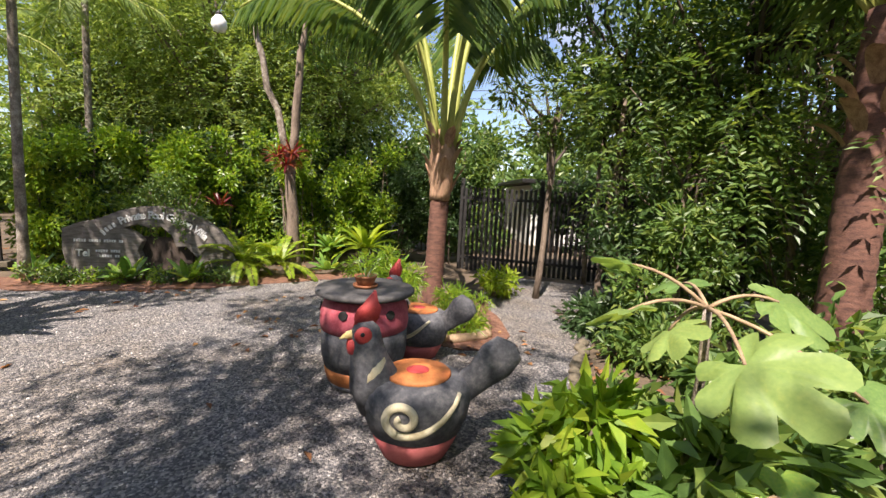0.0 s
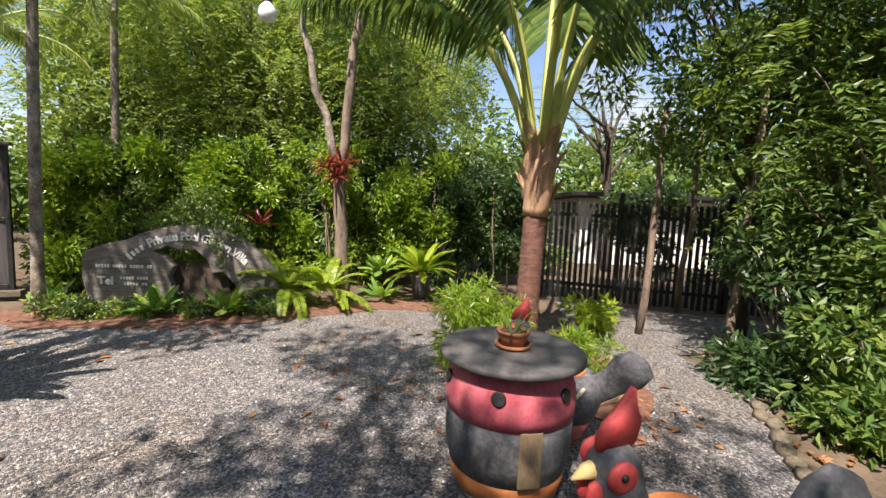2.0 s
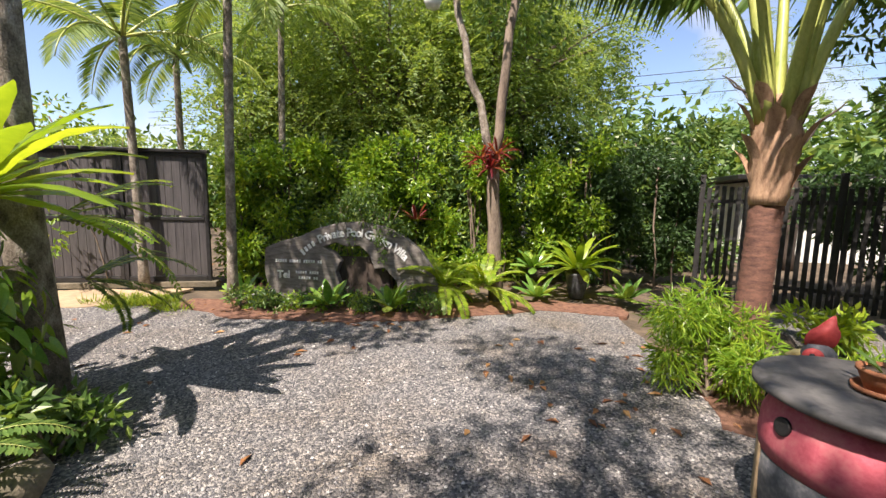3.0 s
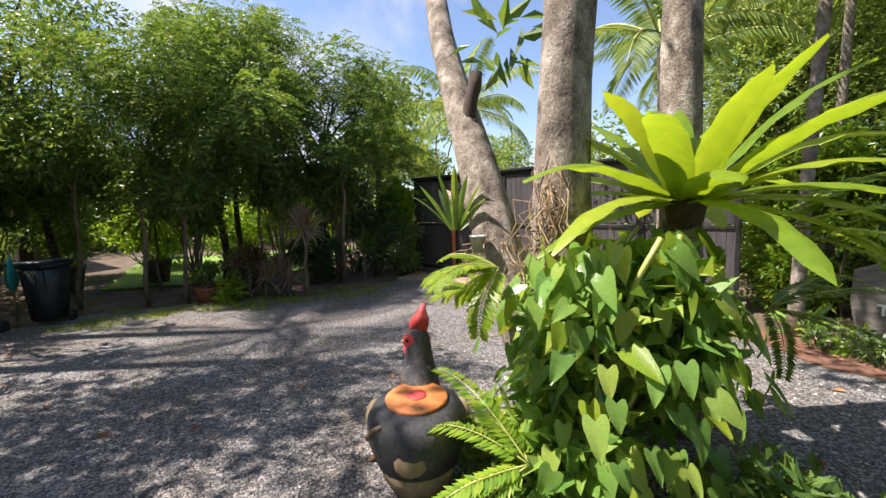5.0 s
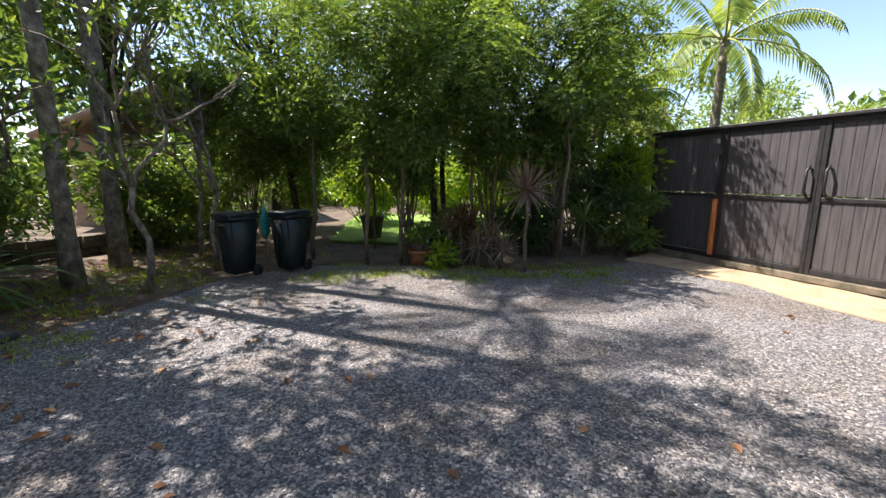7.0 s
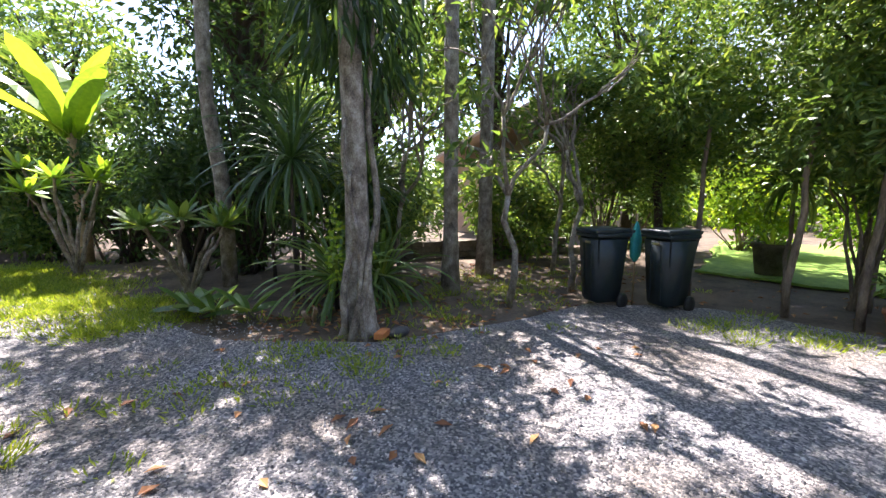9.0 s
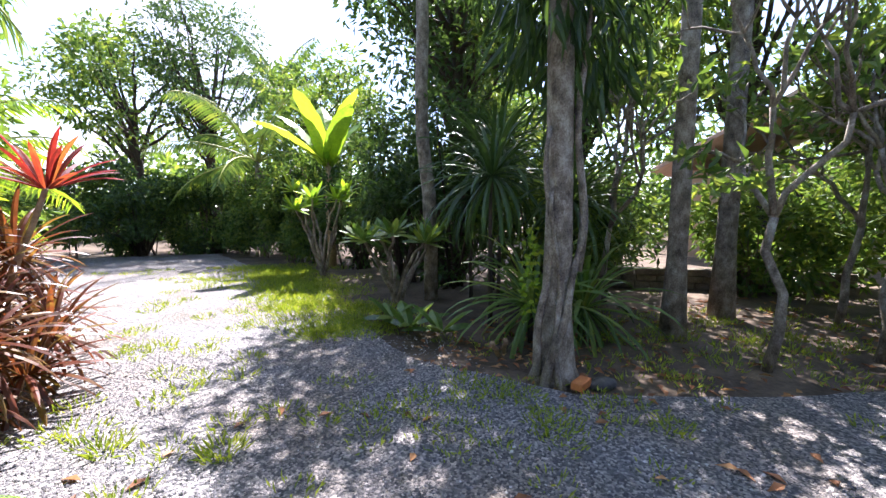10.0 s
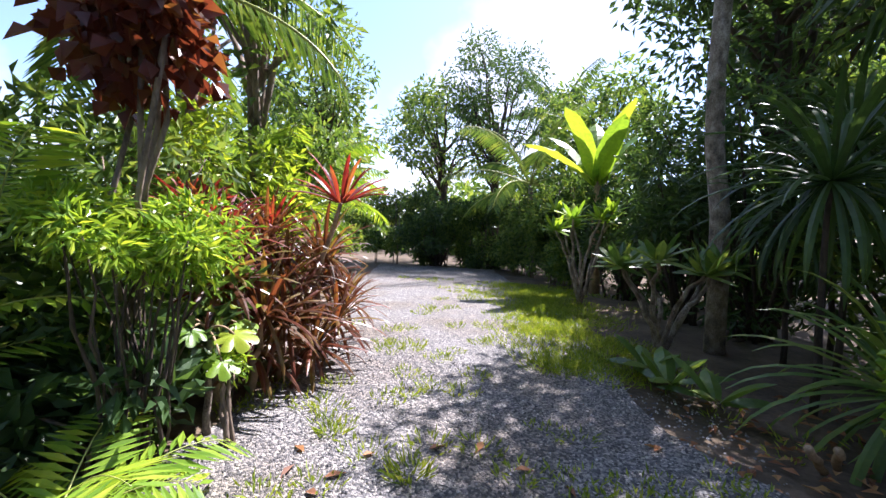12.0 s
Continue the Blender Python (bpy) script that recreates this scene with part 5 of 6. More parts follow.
def branchy(x, y, h, label, bark=PALEBARK, leaf=LEAF_MID, n=150, L=0.2, W=0.07, spread=0.9, r=0.05):
    """A small open tree with forked pale limbs and leaves at the tips."""
    t = thing("open_tree", x, y, -0.05, label, "tree")
    ps, tips = [], []

    def grow(p, d, ln, r, k):
        q = p + d * ln
        ps.append(tube(bend(p, q, 5, 0, ln * 0.03), np.linspace(r, r * 0.72, 5), 7, 0.04))
        if k == 0:
            tips.append(q)
            return
        for _ in range(3 if k > 1 else 2):
            e = unit(d + rng.normal(size=3) * 0.5 * spread + np.array([0, 0, 0.12]))
            grow(q, e, ln * 0.68, r * 0.66, k - 1)

    grow(np.array([0, 0, 0.0]), unit(np.array([rng.normal() * 0.08, rng.normal() * 0.08, 1])), h * 0.34, r, 4)
    mesh("trunk", *join(*ps), bark, t, True)
    tp = np.array(tips)
    k = rng.integers(0, len(tp), n * 3)
    D = rng.normal(size=(len(k), 3)) + np.array([0, 0, 0.3])
    v, f = leaves(tp[k] + rng.normal(size=(len(k), 3)) * 0.06, D, L * (0.7 + 0.5 * rng.random(len(k))), W)
    mesh("crown", v, f, leaf, t)


for x, y, h in ((-10.0, -3.45, 4.3), (-11.35, -3.25, 3.9), (-9.9, -5.6, 3.8), (-12.5, -4.2, 4.0)):
    branchy(x, y, h, "small pale-limbed frangipani-like tree with open branches")
for x, y, h in ((-12.0, -0.75, 2.6), (-11.9, -0.1, 2.4), (-12.4, -1.9, 2.8), (-12.9, 1.2, 3.0), (-12.6, 3.0, 3.0)):
    t0 = thing("sapling", x, y, -0.05, "slim straight sapling at the gravel edge", "tree", "saplings")
    mesh("trunk", *tube(bend((0, 0, 0), (0.1 * rng.normal(), 0.1, h), 7, 0, 0.02), np.linspace(0.045, 0.025, 7), 8, 0.05), BARK, t0, True)
    mesh("crown", *cloud(clumps(0.05, 0.1, h, 0.7, 0.5, 7, 0.35), 900, 0.15, 0.055), LEAF_MID, t0)
for x, y, h, r in ((-9.98, -4.5, 9.2, 0.11), (-11.5, -5.05, 9.8, 0.13), (-13.0, -6.2, 6.0, 0.09)):
    palm(x, y, h, r, 11, 2.4, "tall straight pale-trunked palm", PALEBARK, LEAF_MID, (0.1, 0.1), 0.5, 0.03, 34, False, 1.2, -0.3, 1.4, 0.6)
# the broad feathery trees behind the bins
for x, y, h, R in ((-13.8, 0.4, 4.2, 2.1), (-14.4, 2.8, 4.4, 2.0), (-14.6, -3.0, 4.2, 1.6), (-16.2, 0.6, 5.4, 2.4)):
    tree(x, y, (0.5, 0.0), h * 0.88, 0.09, R * 1.05, 2.0, 24, 0.55, 2600, 0.1, 0.042, LEAF_MID, DARKBARK, "spreading feathery-leaved tree over the border", feather=True, droop=0.5)
for x, y, h, R, lf in ((-13.0, 2.3, 1.3, 0.6, LEAF_DARK), (-13.4, 3.9, 2.4, 0.7, LEAF_DARK), (-12.9, 4.4, 1.6, 0.5, LEAF_MID), (-13.2, 1.0, 0.9, 0.4, LEAF_MID), (-14.3, 3.6, 3.2, 0.9, LEAF_DARK), (-15.5, 4.4, 3.4, 1.0, LEAF_DARK)):
    shrub(x, y, R, h, 1500, 0.17, 0.045, lf, "dense green border shrub", 12, 0.28, low=0.05)
for x, y, h, R in ((-13.0, -0.1, 2.6, 0.5), (-13.2, 1.7, 2.8, 0.6), (-13.3, 3.0, 3.0, 0.6), (-14.6, -4.2, 2.6, 0.6)):
    shrub(x, y, R, h, 1100, 0.2, 0.05, LEAF_MID, "tall thin-stemmed border shrub with airy leaves", 14, 0.3, low=0.5, stems=0.016)
for x, y, h, R in ((-17.5, 2.6, 2.6, 1.2), (-19, 0.4, 2.2, 1.2), (-18.6, -2.2, 2.2, 1.2), (-17.2, -4.4, 2.6, 1.2), (-15.6, -6.2, 2.8, 1.2), (-13.6, -6.0, 2.2, 0.9), (-13.8, 5.2, 2.8, 0.9)):
    shrub(x, y, R, h, 2600, 0.2, 0.08, LEAF_BRIGHT if y > -3 else LEAF_MID, "sunlit leafy shrub beyond the border", 18, 0.45, low=0.05)
strapplant(-11.2, 2.05, -0.03, 70, 0.5, 0.045, LEAF_MAUVE, "spiky pale mauve dracaena rosette", "dracaena", "spiky_plant", 1.5, -1.1, 0.3, 1.4)
for x, y, h in ((-11.9, 1.2, 0.7), (-12.1, 0.8, 0.6), (-11.75, 1.55, 0.5), (-11.6, 1.3, 0.35), (-11.75, 1.0, 0.8), (-11.6, 1.75, 0.3)):
    strapplant(x, y, 0.0, 40, 0.5, 0.022, LEAF_CORDY if h > 0.65 else LEAF_MAUVE, "dull reddish spiky clump at the border", "dracaena", "spiky_plant", 1.5, -0.4, 0.8, h)
strapplant(-12.7, 3.5, 0.0, 40, 0.6, 0.035, LEAF_MID, "arching green strap-leaf clump by the gate", "plant", "strap_plant", 1.5, -0.2, 1.2, 0.7)
strapplant(-13.6, -0.9, 0.0, 60, 0.9, 0.05, LEAF_MID, "dracaena with drooping strap leaves", "dracaena", "strap_plant", 1.4, -0.9, 1.4, 1.7)
pot(-11.75, 0.25, -0.03, 0.2, 0.3, "wide terracotta pot of herbs at the gravel edge", False)
shrub(-11.75, 0.25, 0.22, 0.75, 420, 0.1, 0.045, LEAF_MID, "bushy green herb in the terracotta pot", 8, 0.13, low=0.55)
shrub(-11.45, 0.6, 0.22, 0.42, 220, 0.16, 0.07, LEAF_BRIGHT, "low bright leafy plant beside the pot", 7, 0.14, low=0.1)
for x, y, r in ((-15.0, -1.2, 0.3), (-14.8, 0.9, 0.28), (-14.9, -2.9, 0.3)):
    t0 = thing("planter", x, y, -0.02, "pale concrete planter on the lawn edge", "planter", "lawn planters")
    mesh("bowl", *lathe([(r * 0.7, 0), (r * 0.95, 0.5), (r * 1.05, 0.52), (r * 1.05, 0.6), (r * 0.9, 0.6), (r * 0.85, 0.5)], 22), STONE, t0, True)
    strapplant(x, y, 0.5, 16, 0.5, 0.07, LEAF_BRIGHT, "sunlit leafy plant in a planter", "plant", "planter_plant", 1.5, 0.3, 0.9)


def stone_wall(x0, y0, x1, y1, h):
    t = thing("low_wall", x0, y0, -0.03, "low dark stacked stone wall behind the trees", "wall", rz=math.degrees(math.atan2(y1 - y0, x1 - x0)))
    w = math.hypot(x1 - x0, y1 - y0)
    for j in range(int(h / 0.13)):
        x = 0.0
        while x < w:
            l = 0.25 + 0.25 * rng.random()
            bm = bmesh.new()
            box(bm, x + l / 2, rng.normal() * 0.015, j * 0.13 + 0.065, l - 0.015, 0.24, 0.12, 0.012)
            part("stone", bm, STONE, t, smooth=False)
            x += l


stone_wall(-15.2, -5.4, -11.4, -7.6, 0.5)


def villa():
    t = thing("villa", -22.5, -10.5, -0.05, "low villa with pale tiled roof behind the trees", "house", rz=28)
    bm = bmesh.new()
    box(bm, 0, 0, 1.4, 8, 6, 2.8)
    part("wall", bm, PINKWALL, t, smooth=False)
    bm = bmesh.new()
    box(bm, 4.03, 0, 1.3, 0.06, 2.2, 2.0, 0.01)
    part("door", bm, BLACK, t, smooth=False)
    for sg in (1, -1):
        roof = part("roof_slope", (lambda b: (box(b, 0, 0, 0, 9.4, 4.2, 0.08), b)[1])(bmesh.new()), PINKWALL, t, smooth=False)
        roof.matrix_basis = pose(0, sg * 1.85, 3.75, -sg * 28, 0, 0)
        for i in range(32):
            for j in range(5):
                bm = bmesh.new()
                box(bm, -4.55 + i * 0.293, -1.66 + j * 0.83, 0.07, 0.24, 0.86, 0.05, 0.015)
                part("roof_tile", bm, ROOFTILE, roof, smooth=False)


villa()


# ---- big pale tree with a climbing root ----
def vine_tree():
    t = thing("vine_tree", -7.93, -3.88, -0.05, "thick pale tree wrapped by climbing roots", "tree")
    p = np.array([(0, 0, -0.05), (0.0, 0, 0.15), (0.0, 0.0, 0.6), (0.02, 0.02, 1.5), (0.05, 0.03, 2.6), (0.12, 0.05, 4.0), (0.2, 0.1, 5.6)])
    mesh("trunk", *tube(p, [0.26, 0.175, 0.13, 0.115, 0.108, 0.105, 0.095], 16, 0.025), PALEBARK, t, True)
    for a0, z0, a1, z1, r in ((0.6, 0.0, 2.6, 1.5, 0.035), (0.2, 0.1, 0.5, 2.2, 0.03), (2.6, 1.0, 2.2, 3.4, 0.03), (1.2, 0.0, 0.7, 1.7, 0.025)):
        q = [((0.16 + 0.2 * max(0, 0.35 - (z0 + (z1 - z0) * u)) + 0.06 * math.sin(u * 9)) * math.cos(a0 + (a1 - a0) * u), (0.16 + 0.2 * max(0, 0.35 - (z0 + (z1 - z0) * u))) * math.sin(a0 + (a1 - a0) * u), z0 + (z1 - z0) * u) for u in np.linspace(0, 1, 14)]
        mesh("climbing_root", *tube(q, np.linspace(r * 1.3, r * 0.6, 14), 8), PALEBARK, t, True)
    mesh("ivy", *cloud([(0.2, -0.12, 0.9, 0.06, 0.06, 0.5)], 90, 0.06, 0.05), LEAF_BRIGHT, t)
    mesh("crown", *cloud(clumps(0.2, 0.2, 6.4, 2.2, 1.2, 20, 0.75), 3200, 0.22, 0.09), LEAF_DARK, t)
    mesh("hanging_foliage", *cloud([(0.2, 0.0, 3.6, 0.5, 0.5, 0.7), (-0.4, -0.5, 3.4, 0.6, 0.6, 0.8)], 700, 0.4, 0.05, 1.6), LEAF_DARK, t)


vine_tree()
for x, y, x1, y1 in ((-7.75, -4.5, -7.6, -4.2), (-7.65, -4.42, -7.45, -4.16)):
    t0 = thing("dry_stick", x, y, 0.0, "short dry pale stick leaning at the tree foot", "stick", "dry sticks")
    mesh("wood", *tube(bend((0, 0, 0.03), (x1 - x, y1 - y, 0.26), 5, 0, 0.008), 0.024, 7), STICK, t0, True)
t0 = thing("broken_brick", -8.0, -3.6, 0.0, "broken orange brick beside the root", "brick", rz=30)
bm = bmesh.new()
box(bm, 0, 0, 0.035, 0.2, 0.1, 0.065, 0.008)
part("block", bm, ORANGE, t0, smooth=False)
t0 = thing("grey_stone", -8.22, -3.6, 0.0, "rounded grey stone by the tree root", "stone")
bm = bmesh.new()
bmesh.ops.create_icosphere(bm, subdivisions=2, radius=0.1, matrix=Matrix.Diagonal((1.4, 0.8, 0.6, 1)))
part("block", bm, SLATE, t0)

# ---- south-west border along the lane ----
def plumeria(x, y, h, lf, label):
    t = thing("frangipani", x, y, -0.05, label, "shrub")
    ps, tips = [], []
    for i in range(7):
        a = i * 2.4
        m = np.array([0.28 * math.cos(a), 0.28 * math.sin(a), h * 0.5])
        e = np.array([0.55 * math.cos(a + 0.3), 0.55 * math.sin(a + 0.3), h * (0.75 + 0.2 * rng.random())])
        ps += [tube(bend((0, 0, 0), m, 5, 0, 0.02), 0.03, 8), tube(bend(m, e, 5, 0, 0.02), np.linspace(0.028, 0.02, 5), 8)]
        tips.append(e)
    mesh("stem_frame", *join(*ps), PALEBARK, t, True)
    for e in tips:
        v, f = rosette(15, 0.36, 0.1, 1.3, -0.1, 0.6, base=tuple(e), spread=0.02, seg=5)
        mesh("leaf_rosette", v, f, lf, t)


plumeria(-7.2, -7.0, 1.3, LEAF_MID, "low frangipani with broad green leaves")
plumeria(-6.2, -10.0, 2.0, LEAF_BRIGHT, "sunlit frangipani shrub with yellow-green leaves")
for x, y, e in ((-7.0, -5.5, 0.4), (-7.3, -5.2, 0.6), (-6.9, -5.9, 0.3)):
    strapplant(x, y, 0.1, 6, 0.45, 0.16, LEAF_MID, "broad paddle-leaved plant at the lane edge", "plant", "broad_leaf_plant", 1.2, 0.1, 0.9)
t0 = thing("banana_plant", -6.5, -11.9, -0.05, "banana plant with torn bright leaves", "banana plant")
mesh("stem", *tube(bend((0, 0, 0), (0.05, 0.1, 2.7), 6, 0, 0.02), np.linspace(0.13, 0.08, 6), 10), STICK, t0, True)
for i in range(9):
    v, f = strap((0.05, 0.1, 2.6), i * 2.4, 1.5 - 0.09 * i, 2.1, 0.5, 1.0, 10, 0.15, 0.04)
    mesh("leaf", v, f, LEAF_BRIGHT, t0)
t0 = thing("slender_tree", -7.85, -7.4, -0.05, "slender pale trunk rising through the border", "tree")
mesh("trunk", *tube(bend((0, 0, 0), (0.25, 0.1, 6), 8, 0, 0.03), np.linspace(0.12, 0.09, 8), 10, 0.03), PALEBARK, t0, True)
mesh("crown", *cloud(clumps(-0.8, -0.4, 6.5, 1.7, 1.0, 12, 0.7), 2600, 0.2, 0.08), LEAF_DARK, t0)
for x, y, z in ((-8.1, -5.6, 1.9), (-8.7, -6.6, 2.4), (-9.3, -5.6, 1.6), (-8.5, -7.2, 1.7), (-9.2, -7.8, 2.5), (-8.3, -4.9, 0.4), (-9.0, -4.9, 0.3)):
    strapplant(x, y, 0.0, 70, 1.1, 0.055, LEAF_DARK if z > 1 else LEAF_MID, "dark dracaena with long drooping leaves", "dracaena", "strap_plant", 1.4, -1.0, 1.5, z, DARKBARK)
for x, y, h, R, n in ((-7.9, -9.2, 3.2, 1.0, 3200), (-8.6, -8.4, 4.5, 1.2, 3600), (-7.2, -11.4, 2.7, 1.1, 3000), (-6.4, -13.6, 3.0, 1.2, 3200), (-8.8, -11.0, 5.5, 1.5, 4200), (-8.2, -13.5, 5.0, 1.6, 4200), (-9.6, -6.9, 2.7, 1.1, 2600), (-10.6, -6.9, 2.2, 1.0, 2200), (-11.8, -8.2, 2.4, 1.2, 2400), (-5.2, -16.4, 3.0, 1.4, 3600), (-3.0, -16.6, 2.6, 1.3, 3400), (-0.9, -16.2, 3.0, 1.4, 3400)):
    shrub(x, y, R, h, n, 0.17, 0.065, (LEAF_DARK, LEAF_MID)[int(-y * 10) % 2], "tall dense green shrub along the lane", 24, 0.45, DARKBARK, low=0.02, stems=0.02)
# The tree at (-11.0, -7.8) is added to shade the litter ground.
for x, y, h, R, lf in ((-9.2, -9.6, 6.4, 2.0, LEAF_DARK), (-10.2, -12.5, 7.5, 2.2, LEAF_DARK), (-2.7, -18.5, 6.4, 2.0, LEAF_DARK), (-14.2, -7.0, 6.0, 2.0, LEAF_MID), (-11.0, -7.8, 5.0, 1.8, LEAF_MID), (-17.2, -4.6, 6.0, 2.2, LEAF_MID)):
    tree(x, y, (0.2, 0.2), h, 0.17, R, 2.6, 24, 0.8, 5200, 0.19, 0.075, lf, DARKBARK, "tall dark broadleaf tree beyond the lane")
for x, y, hh, RR in ((-0.2, -19, 5.5, 2.4), (-6.8, -17.5, 5.2, 2.0), (-12, -17, 7, 2.6), (3, -15, 6.5, 2.6)):
    tree(x, y, (0.2, 0.2), hh, 0.17, RR, 2.2, 20, 0.8, 3600, 0.24, 0.1, LEAF_MID, DARKBARK, "full green tree closing the end of the lane")
palm(-5.2, -22.5, 7.0, 0.16, 16, 3.4, "far coconut palm against bright cloud", PALMBARK, LEAF_DARK, (0.3, 0), 0.7, 0.05, 36, False, 1.4, -0.5, 1.5, 0.8)
hedge(1.6, -15.6, -3.6, -16.0, 2.6, 0.9, 9000, "tall dense hedge closing the end of the lane", LEAF_MID, 0.14, 0.06)
hedge(-3.4, -16.0, -5.9, -12.0, 2.9, 0.9, 9000, "tall dense hedge along the far lane", LEAF_MID, 0.14, 0.06)
# house side of the lane
for x, y, z, tl in ((-3.75, -4.7, 0.9, (-0.1, 0.1)), (-3.95, -4.4, 0.6, (-0.15, 0.1)), (-3.5, -4.3, 1.15, (0, 0)), (-3.7, -5.2, 1.1, (-0.15, 0)), (-3.3, -5.0, 1.3, (0, 0)), (-3.95, -5.0, 0.45, (-0.2, 0)), (-3.2, -5.6, 1.0, (-0.2, 0)), (-3.4, -4.7, 0.7, (0, 0)), (-3.85, -4.2, 0.35, (-0.1, 0.1)), (-3.1, -4.4, 1.4, (0, 0)), (-3.6, -5.7, 0.5, (-0.2, 0)),
                    (-3.9, -3.75, 1.0, (-0.1, 0)), (-3.7, -3.95, 1.25, (0, 0)), (-4.0, -4.0, 0.7, (-0.15, 0)), (-3.6, -4.5, 1.2, (-0.1, 0)), (-3.3, -4.1, 1.45, (0, 0)), (-4.05, -4.55, 0.3, (-0.15, 0)), (-3.6, -5.3, 0.8, (-0.15, 0))):
    strapplant(x + 0.3, y, -0.03, 44, 0.56, 0.042, LEAF_CORDY if z < 1.22 else LEAF_RED, "red and bronze cordyline with arching leaves", "cordyline", "cordyline", 1.5, -0.7, 1.0, z, STICK, tl)
strapplant(-3.35, -4.95, -0.03, 26, 0.5, 0.05, LEAF_RED, "tall red-tipped cordyline leaning over the lane", "cordyline", "cordyline", 1.4, 0.3, 0.8, 1.65, STICK, (-0.6, 0.05))
shrub(-4.05, -2.88, 0.42, 1.52, 2600, 0.08, 0.022, LEAF_BRIGHT, "mounded bright fine-leaved shrub on bare stems", 20, 0.15, DARKBARK, low=0.8, name="mounded_shrub", stems=0.008)
shrub(-3.75, -2.95, 0.42, 1.0, 900, 0.15, 0.06, LEAF_DARK, "dark leafy undergrowth below the mounded shrub", 12, 0.2, low=0.05)
shrub(-4.2, -3.35, 0.14, 0.62, 200, 0.06, 0.02, LEAF_BRIGHT, "small fine-leaved sprig under the mounded shrub", 5, 0.09, low=0.6, name="mounded_shrub")
lobed_plant(-3.95, -3.4, [(-0.22, 0.0, 0.72, 1.0, 10, 20, 160), (-0.1, 0.2, 0.78, 0.9, -20, 10, 100), (0.12, 0.1, 0.8, 0.9, -10, -10, 40), (-0.05, -0.18, 0.74, 1.0, 20, 10, 250), (0.18, -0.1, 0.76, 0.9, 15, -10, -40), (-0.28, 0.15, 0.6, 0.8, 0, 30, 150)], 0.17, "young bright lobed-leaf plant at the lane edge", LEAF_BRIGHT, (0, 0))
for x, y, R, h, n, lf, L, W in ((-3.0, -3.6, 0.8, 2.3, 2400, LEAF_MID, 0.12, 0.05), (-2.6, -2.9, 0.7, 2.0, 2000, LEAF_DARK, 0.16, 0.07), (-2.3, -5.0, 0.9, 3.0, 3000, LEAF_YELLOW, 0.13, 0.055), (-1.8, -6.6, 1.1, 3.2, 3000, LEAF_MID, 0.14, 0.06), (-1.5, -4.0, 0.9, 2.8, 2600, LEAF_MID, 0.15, 0.06), (-3.3, -2.4, 0.35, 0.6, 500, LEAF_DARK, 0.2, 0.09), (0.3, -9.2, 1.2, 3.2, 3000, LEAF_MID, 0.15, 0.06), (1.5, -12.5, 1.3, 3.2, 3000, LEAF_MID, 0.15, 0.06)):
    shrub(x, y, R, h, n, L, W, lf, "full leafy green shrub beside the lane", 20, 0.36, low=0.05)
# The first three trees stand out of view, added to shade the drive.
for x, y, h, R in ((-0.6, -3.2, 6.4, 1.6), (3.2, -3.2, 5.6, 1.7), (5.4, -1.0, 5.6, 2.0), (-1.6, -6.4, 5.0, 1.4), (1.0, -7.5, 6.5, 2.2)):
    tree(x, y, (0.1, 0.3), h, 0.14, R, 1.5, 14, 0.6, 1400, 0.2, 0.085, LEAF_MID, BARK, "broadleaf garden tree put in to shade the drive")
# The first two palms stand out of view, added for streaked frond shade.
for x, y, hh in ((-2.4, -2.9, 4.4), (-0.9, -2.9, 4.8), (-4.6, -15.0, 3.0), (-1.7, -4.6, 4.0)):
    palm(x, y, hh, 0.09, 14, 2.9, "garden palm with arching feather fronds", PALEBARK, LEAF_MID, (0.1, 0.2), 0.55, 0.04, 36, False, 1.3, -0.2, 1.4, 0.6)
# Two tall leaning crowns out of view, added to cast dapples on the drive.
for x, y, hh, RR, n in ((-3.0, -2.7, 6.2, 1.8, 1200), (-2.1, -2.5, 9.4, 2.2, 2000)):
    tree(x, y, (0.2, 1.3), hh, 0.12, RR, 0.9, 12, 0.6, n, 0.2, 0.085, LEAF_MID, BARK, "added unseen broadleaf tree casting dapples on the drive")
t0 = thing("copperleaf", -3.6, -3.1, -0.03, "tall copperleaf shrub with large red-brown leaves", "shrub")
ps = [tube(bend((0, 0, 0), (-0.35 + 0.12 * rng.normal(), 0.1 + 0.12 * rng.normal(), 2.35), 7, 0, 0.03), 0.016, 6) for _ in range(5)]
mesh("stem_frame", *join(*ps), BARK, t0, True)
mesh("foliage", *cloud([(-0.35, 0.1, 2.35, 0.34, 0.34, 0.3), (-0.1, 0.0, 2.6, 0.35, 0.35, 0.3), (-0.5, 0.2, 2.55, 0.2, 0.2, 0.2)], 760, 0.125, 0.1, 0.5), LEAF_COPPER, t0)
for x, y, z, n, ln in ((-4.35, -2.35, 0.15, 8, 0.75), (-3.7, -2.5, 1.35, 9, 0.85), (-3.4, -2.2, 0.6, 8, 0.9)):
    swordfern(x, y, z, n, ln, LEAF_BRIGHT, "arching palm seedling fronds beside the lane", 0.26, 0.035, 1.0, 0.2, 0, 6.283, 1.2, "palm_seedling", 18)
for x, y, h in ((-1.3, -7.3, 1.8), (-0.7, -8.2, 2.1), (-1.7, -6.7, 1.4)):
    palm(x, y, h, 0.05, 12, 2.0, "clumping areca palm with arching fronds", RACHIS, LEAF_BRIGHT, (0.05, 0), 0.45, 0.03, 34, False, 1.45, 0.2, 1.7, 0.4)
t0 = thing("pool_edge", -1.6, -2.4, -0.03, "glimpse of a turquoise pool wall through the shrubs", "pool", rz=20)
bm = bmesh.new()
box(bm, 0, 0, 0.5, 1.6, 0.2, 1.0, 0.02)
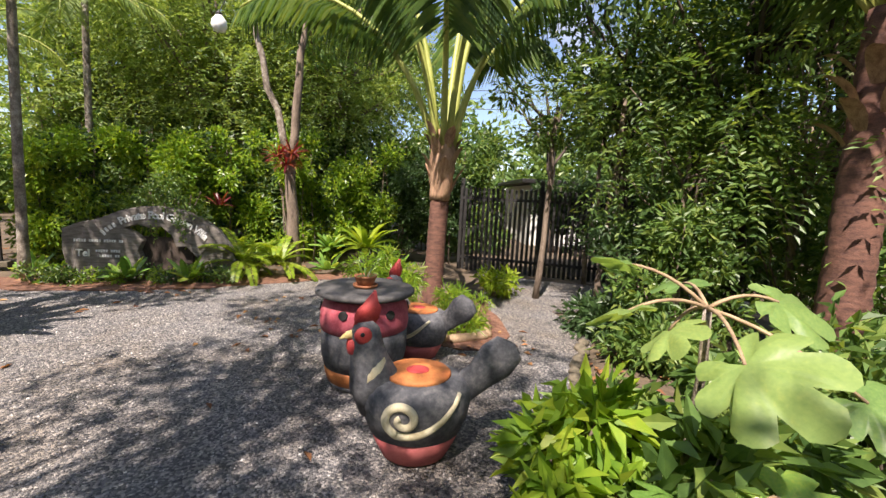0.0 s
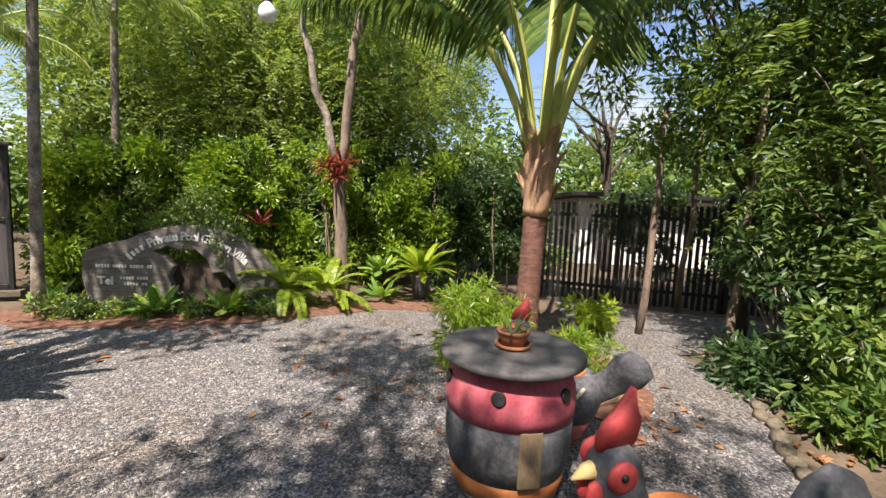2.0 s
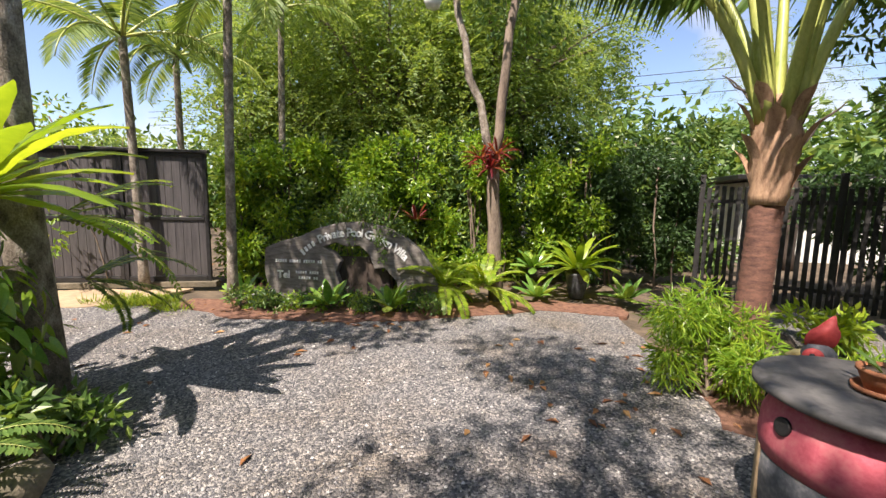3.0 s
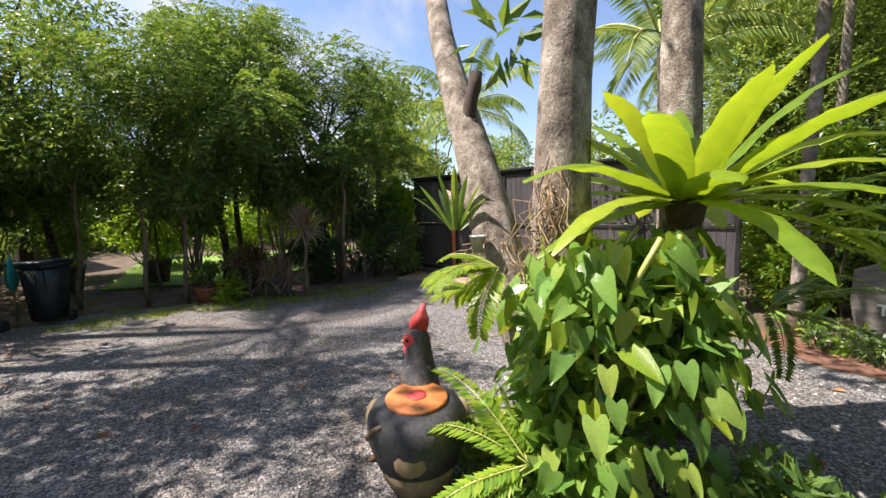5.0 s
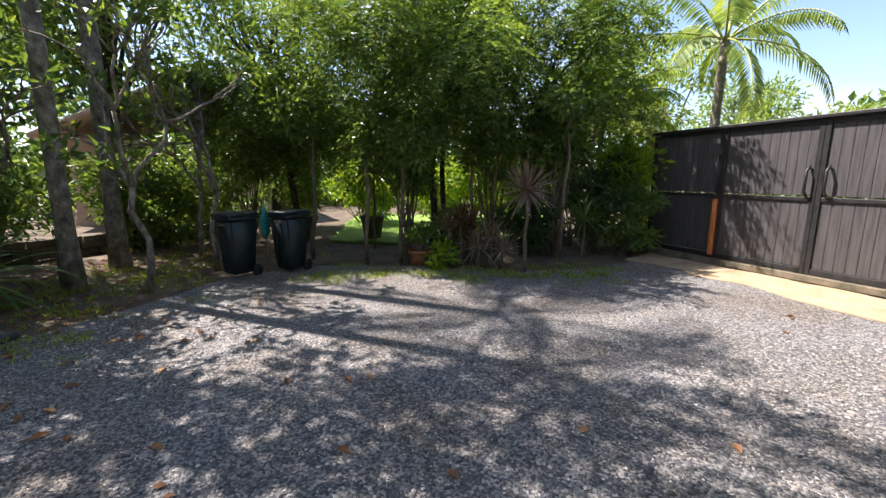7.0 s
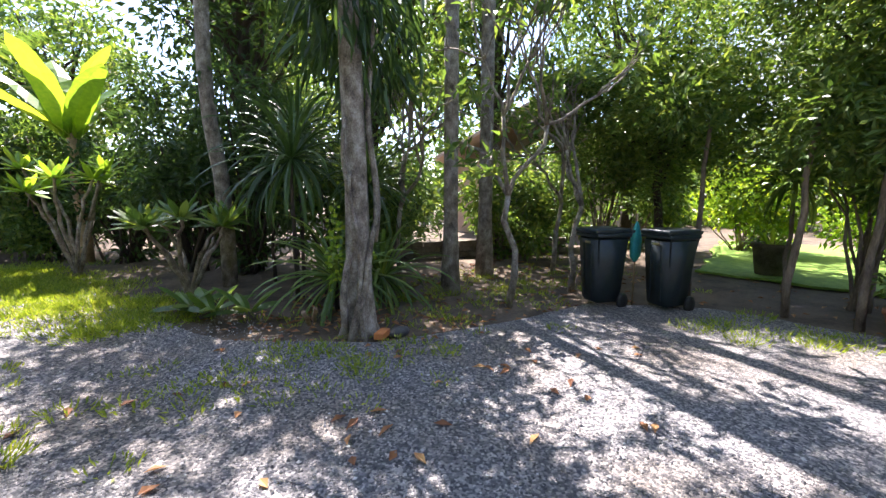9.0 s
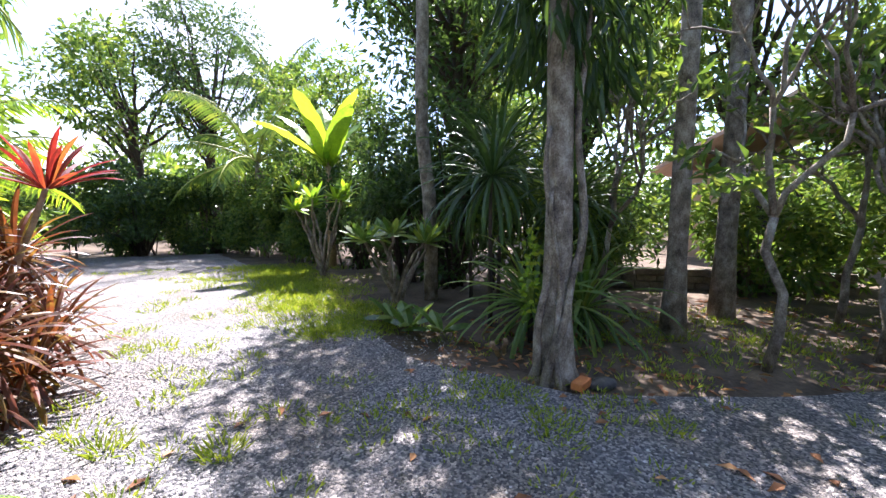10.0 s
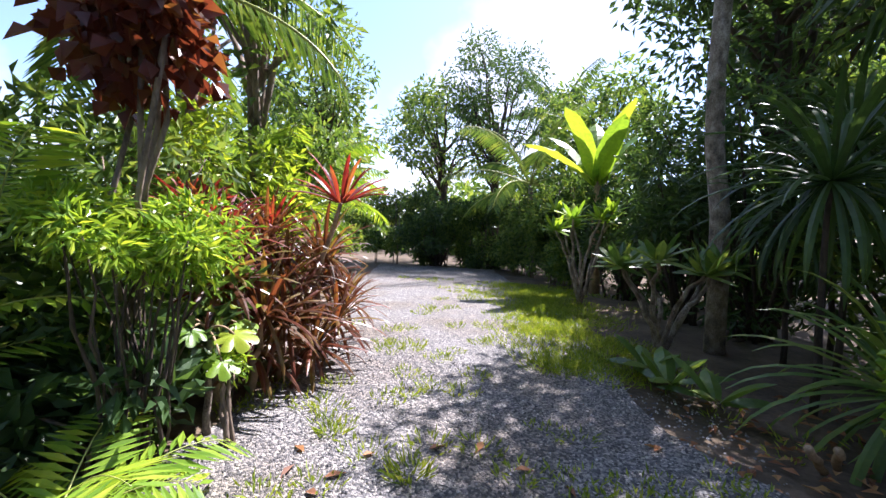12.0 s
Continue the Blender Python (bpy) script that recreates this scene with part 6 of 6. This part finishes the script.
part("wall", bm, TEAL, t0, smooth=False)

# ---- far woods that close the view ----
def woods():
    cl = []
    for i in range(420):
        a = rng.random() * 6.283
        q = 23 + 10 * rng.random()
        s = 1.4 + 1.3 * rng.random()
        top = 6.5 + 2.5 * math.sin(a * 5) if math.sin(a) > -0.9 and not 2.12 < a < 2.7 else 3.0
        cl.append((-4 + q * math.cos(a), q * math.sin(a), 0.3 + top * rng.random() ** 1.2, s, s, s))
    v, f = cloud(cl, 100000, 0.5, 0.26, 0.2, 0.15)
    tagged(mesh("far_woods", v, f, LEAF_MID), "distant belt of green woodland round the garden", "woods", kind="stuff")


woods()
for x, y, h, R in ((-17, 14, 3.2, 1.3), (-21, 12, 3.6, 1.3), (-10.0, 13.0, 4.6, 1.6), (-19, 8, 4.0, 1.6)):
    tree(x, y, (0.2, 0), h, 0.14, R, 1.6, 14, 0.7, 3000, 0.2, 0.085, LEAF_FEATHER, BARK, "sunlit tree beyond the gate")
palm(-15.5, 7.6, 5.0, 0.13, 14, 2.6, "feathery fishtail palm beyond the gate", PALEBARK, LEAF_FEATHER, (0.1, 0), 0.5, 0.05, 32, False, 1.3, -0.4, 1.6, 0.7)
palm(-17.5, 5.2, 3.4, 0.08, 12, 2.4, "clumping palm behind the border", PALEBARK, LEAF_FEATHER, (0.1, 0), 0.45, 0.035, 32, False, 1.4, 0.0, 1.5, 0.5)
palm(-14.6, 4.4, 3.0, 0.07, 12, 2.2, "clumping palm behind the border", PALEBARK, LEAF_BRIGHT, (0.1, 0), 0.42, 0.035, 32, False, 1.4, 0.1, 1.5, 0.5)
t0 = thing("gate_flower_vine", -8.2, 6.9, -0.03, "yellow-flowered vine hanging by the gate", "vine")
mesh("stem_frame", *tube(bend((0, 0.3, 0), (-0.3, -0.2, 2.9), 8, 0.1, 0.04), 0.012, 6), BARK, t0, True)
mesh("foliage", *cloud([(-0.3, -0.2, 2.9, 0.5, 0.5, 0.35), (-0.4, -0.3, 1.0, 0.25, 0.25, 0.3)], 260, 0.13, 0.05), LEAF_BRIGHT, t0)
tagged(mesh("flower_spray", *cloud([(-0.45, -0.3, 2.95, 0.4, 0.4, 0.3)], 26, 0.06, 0.06), YELLOW, t0), kind="stuff")
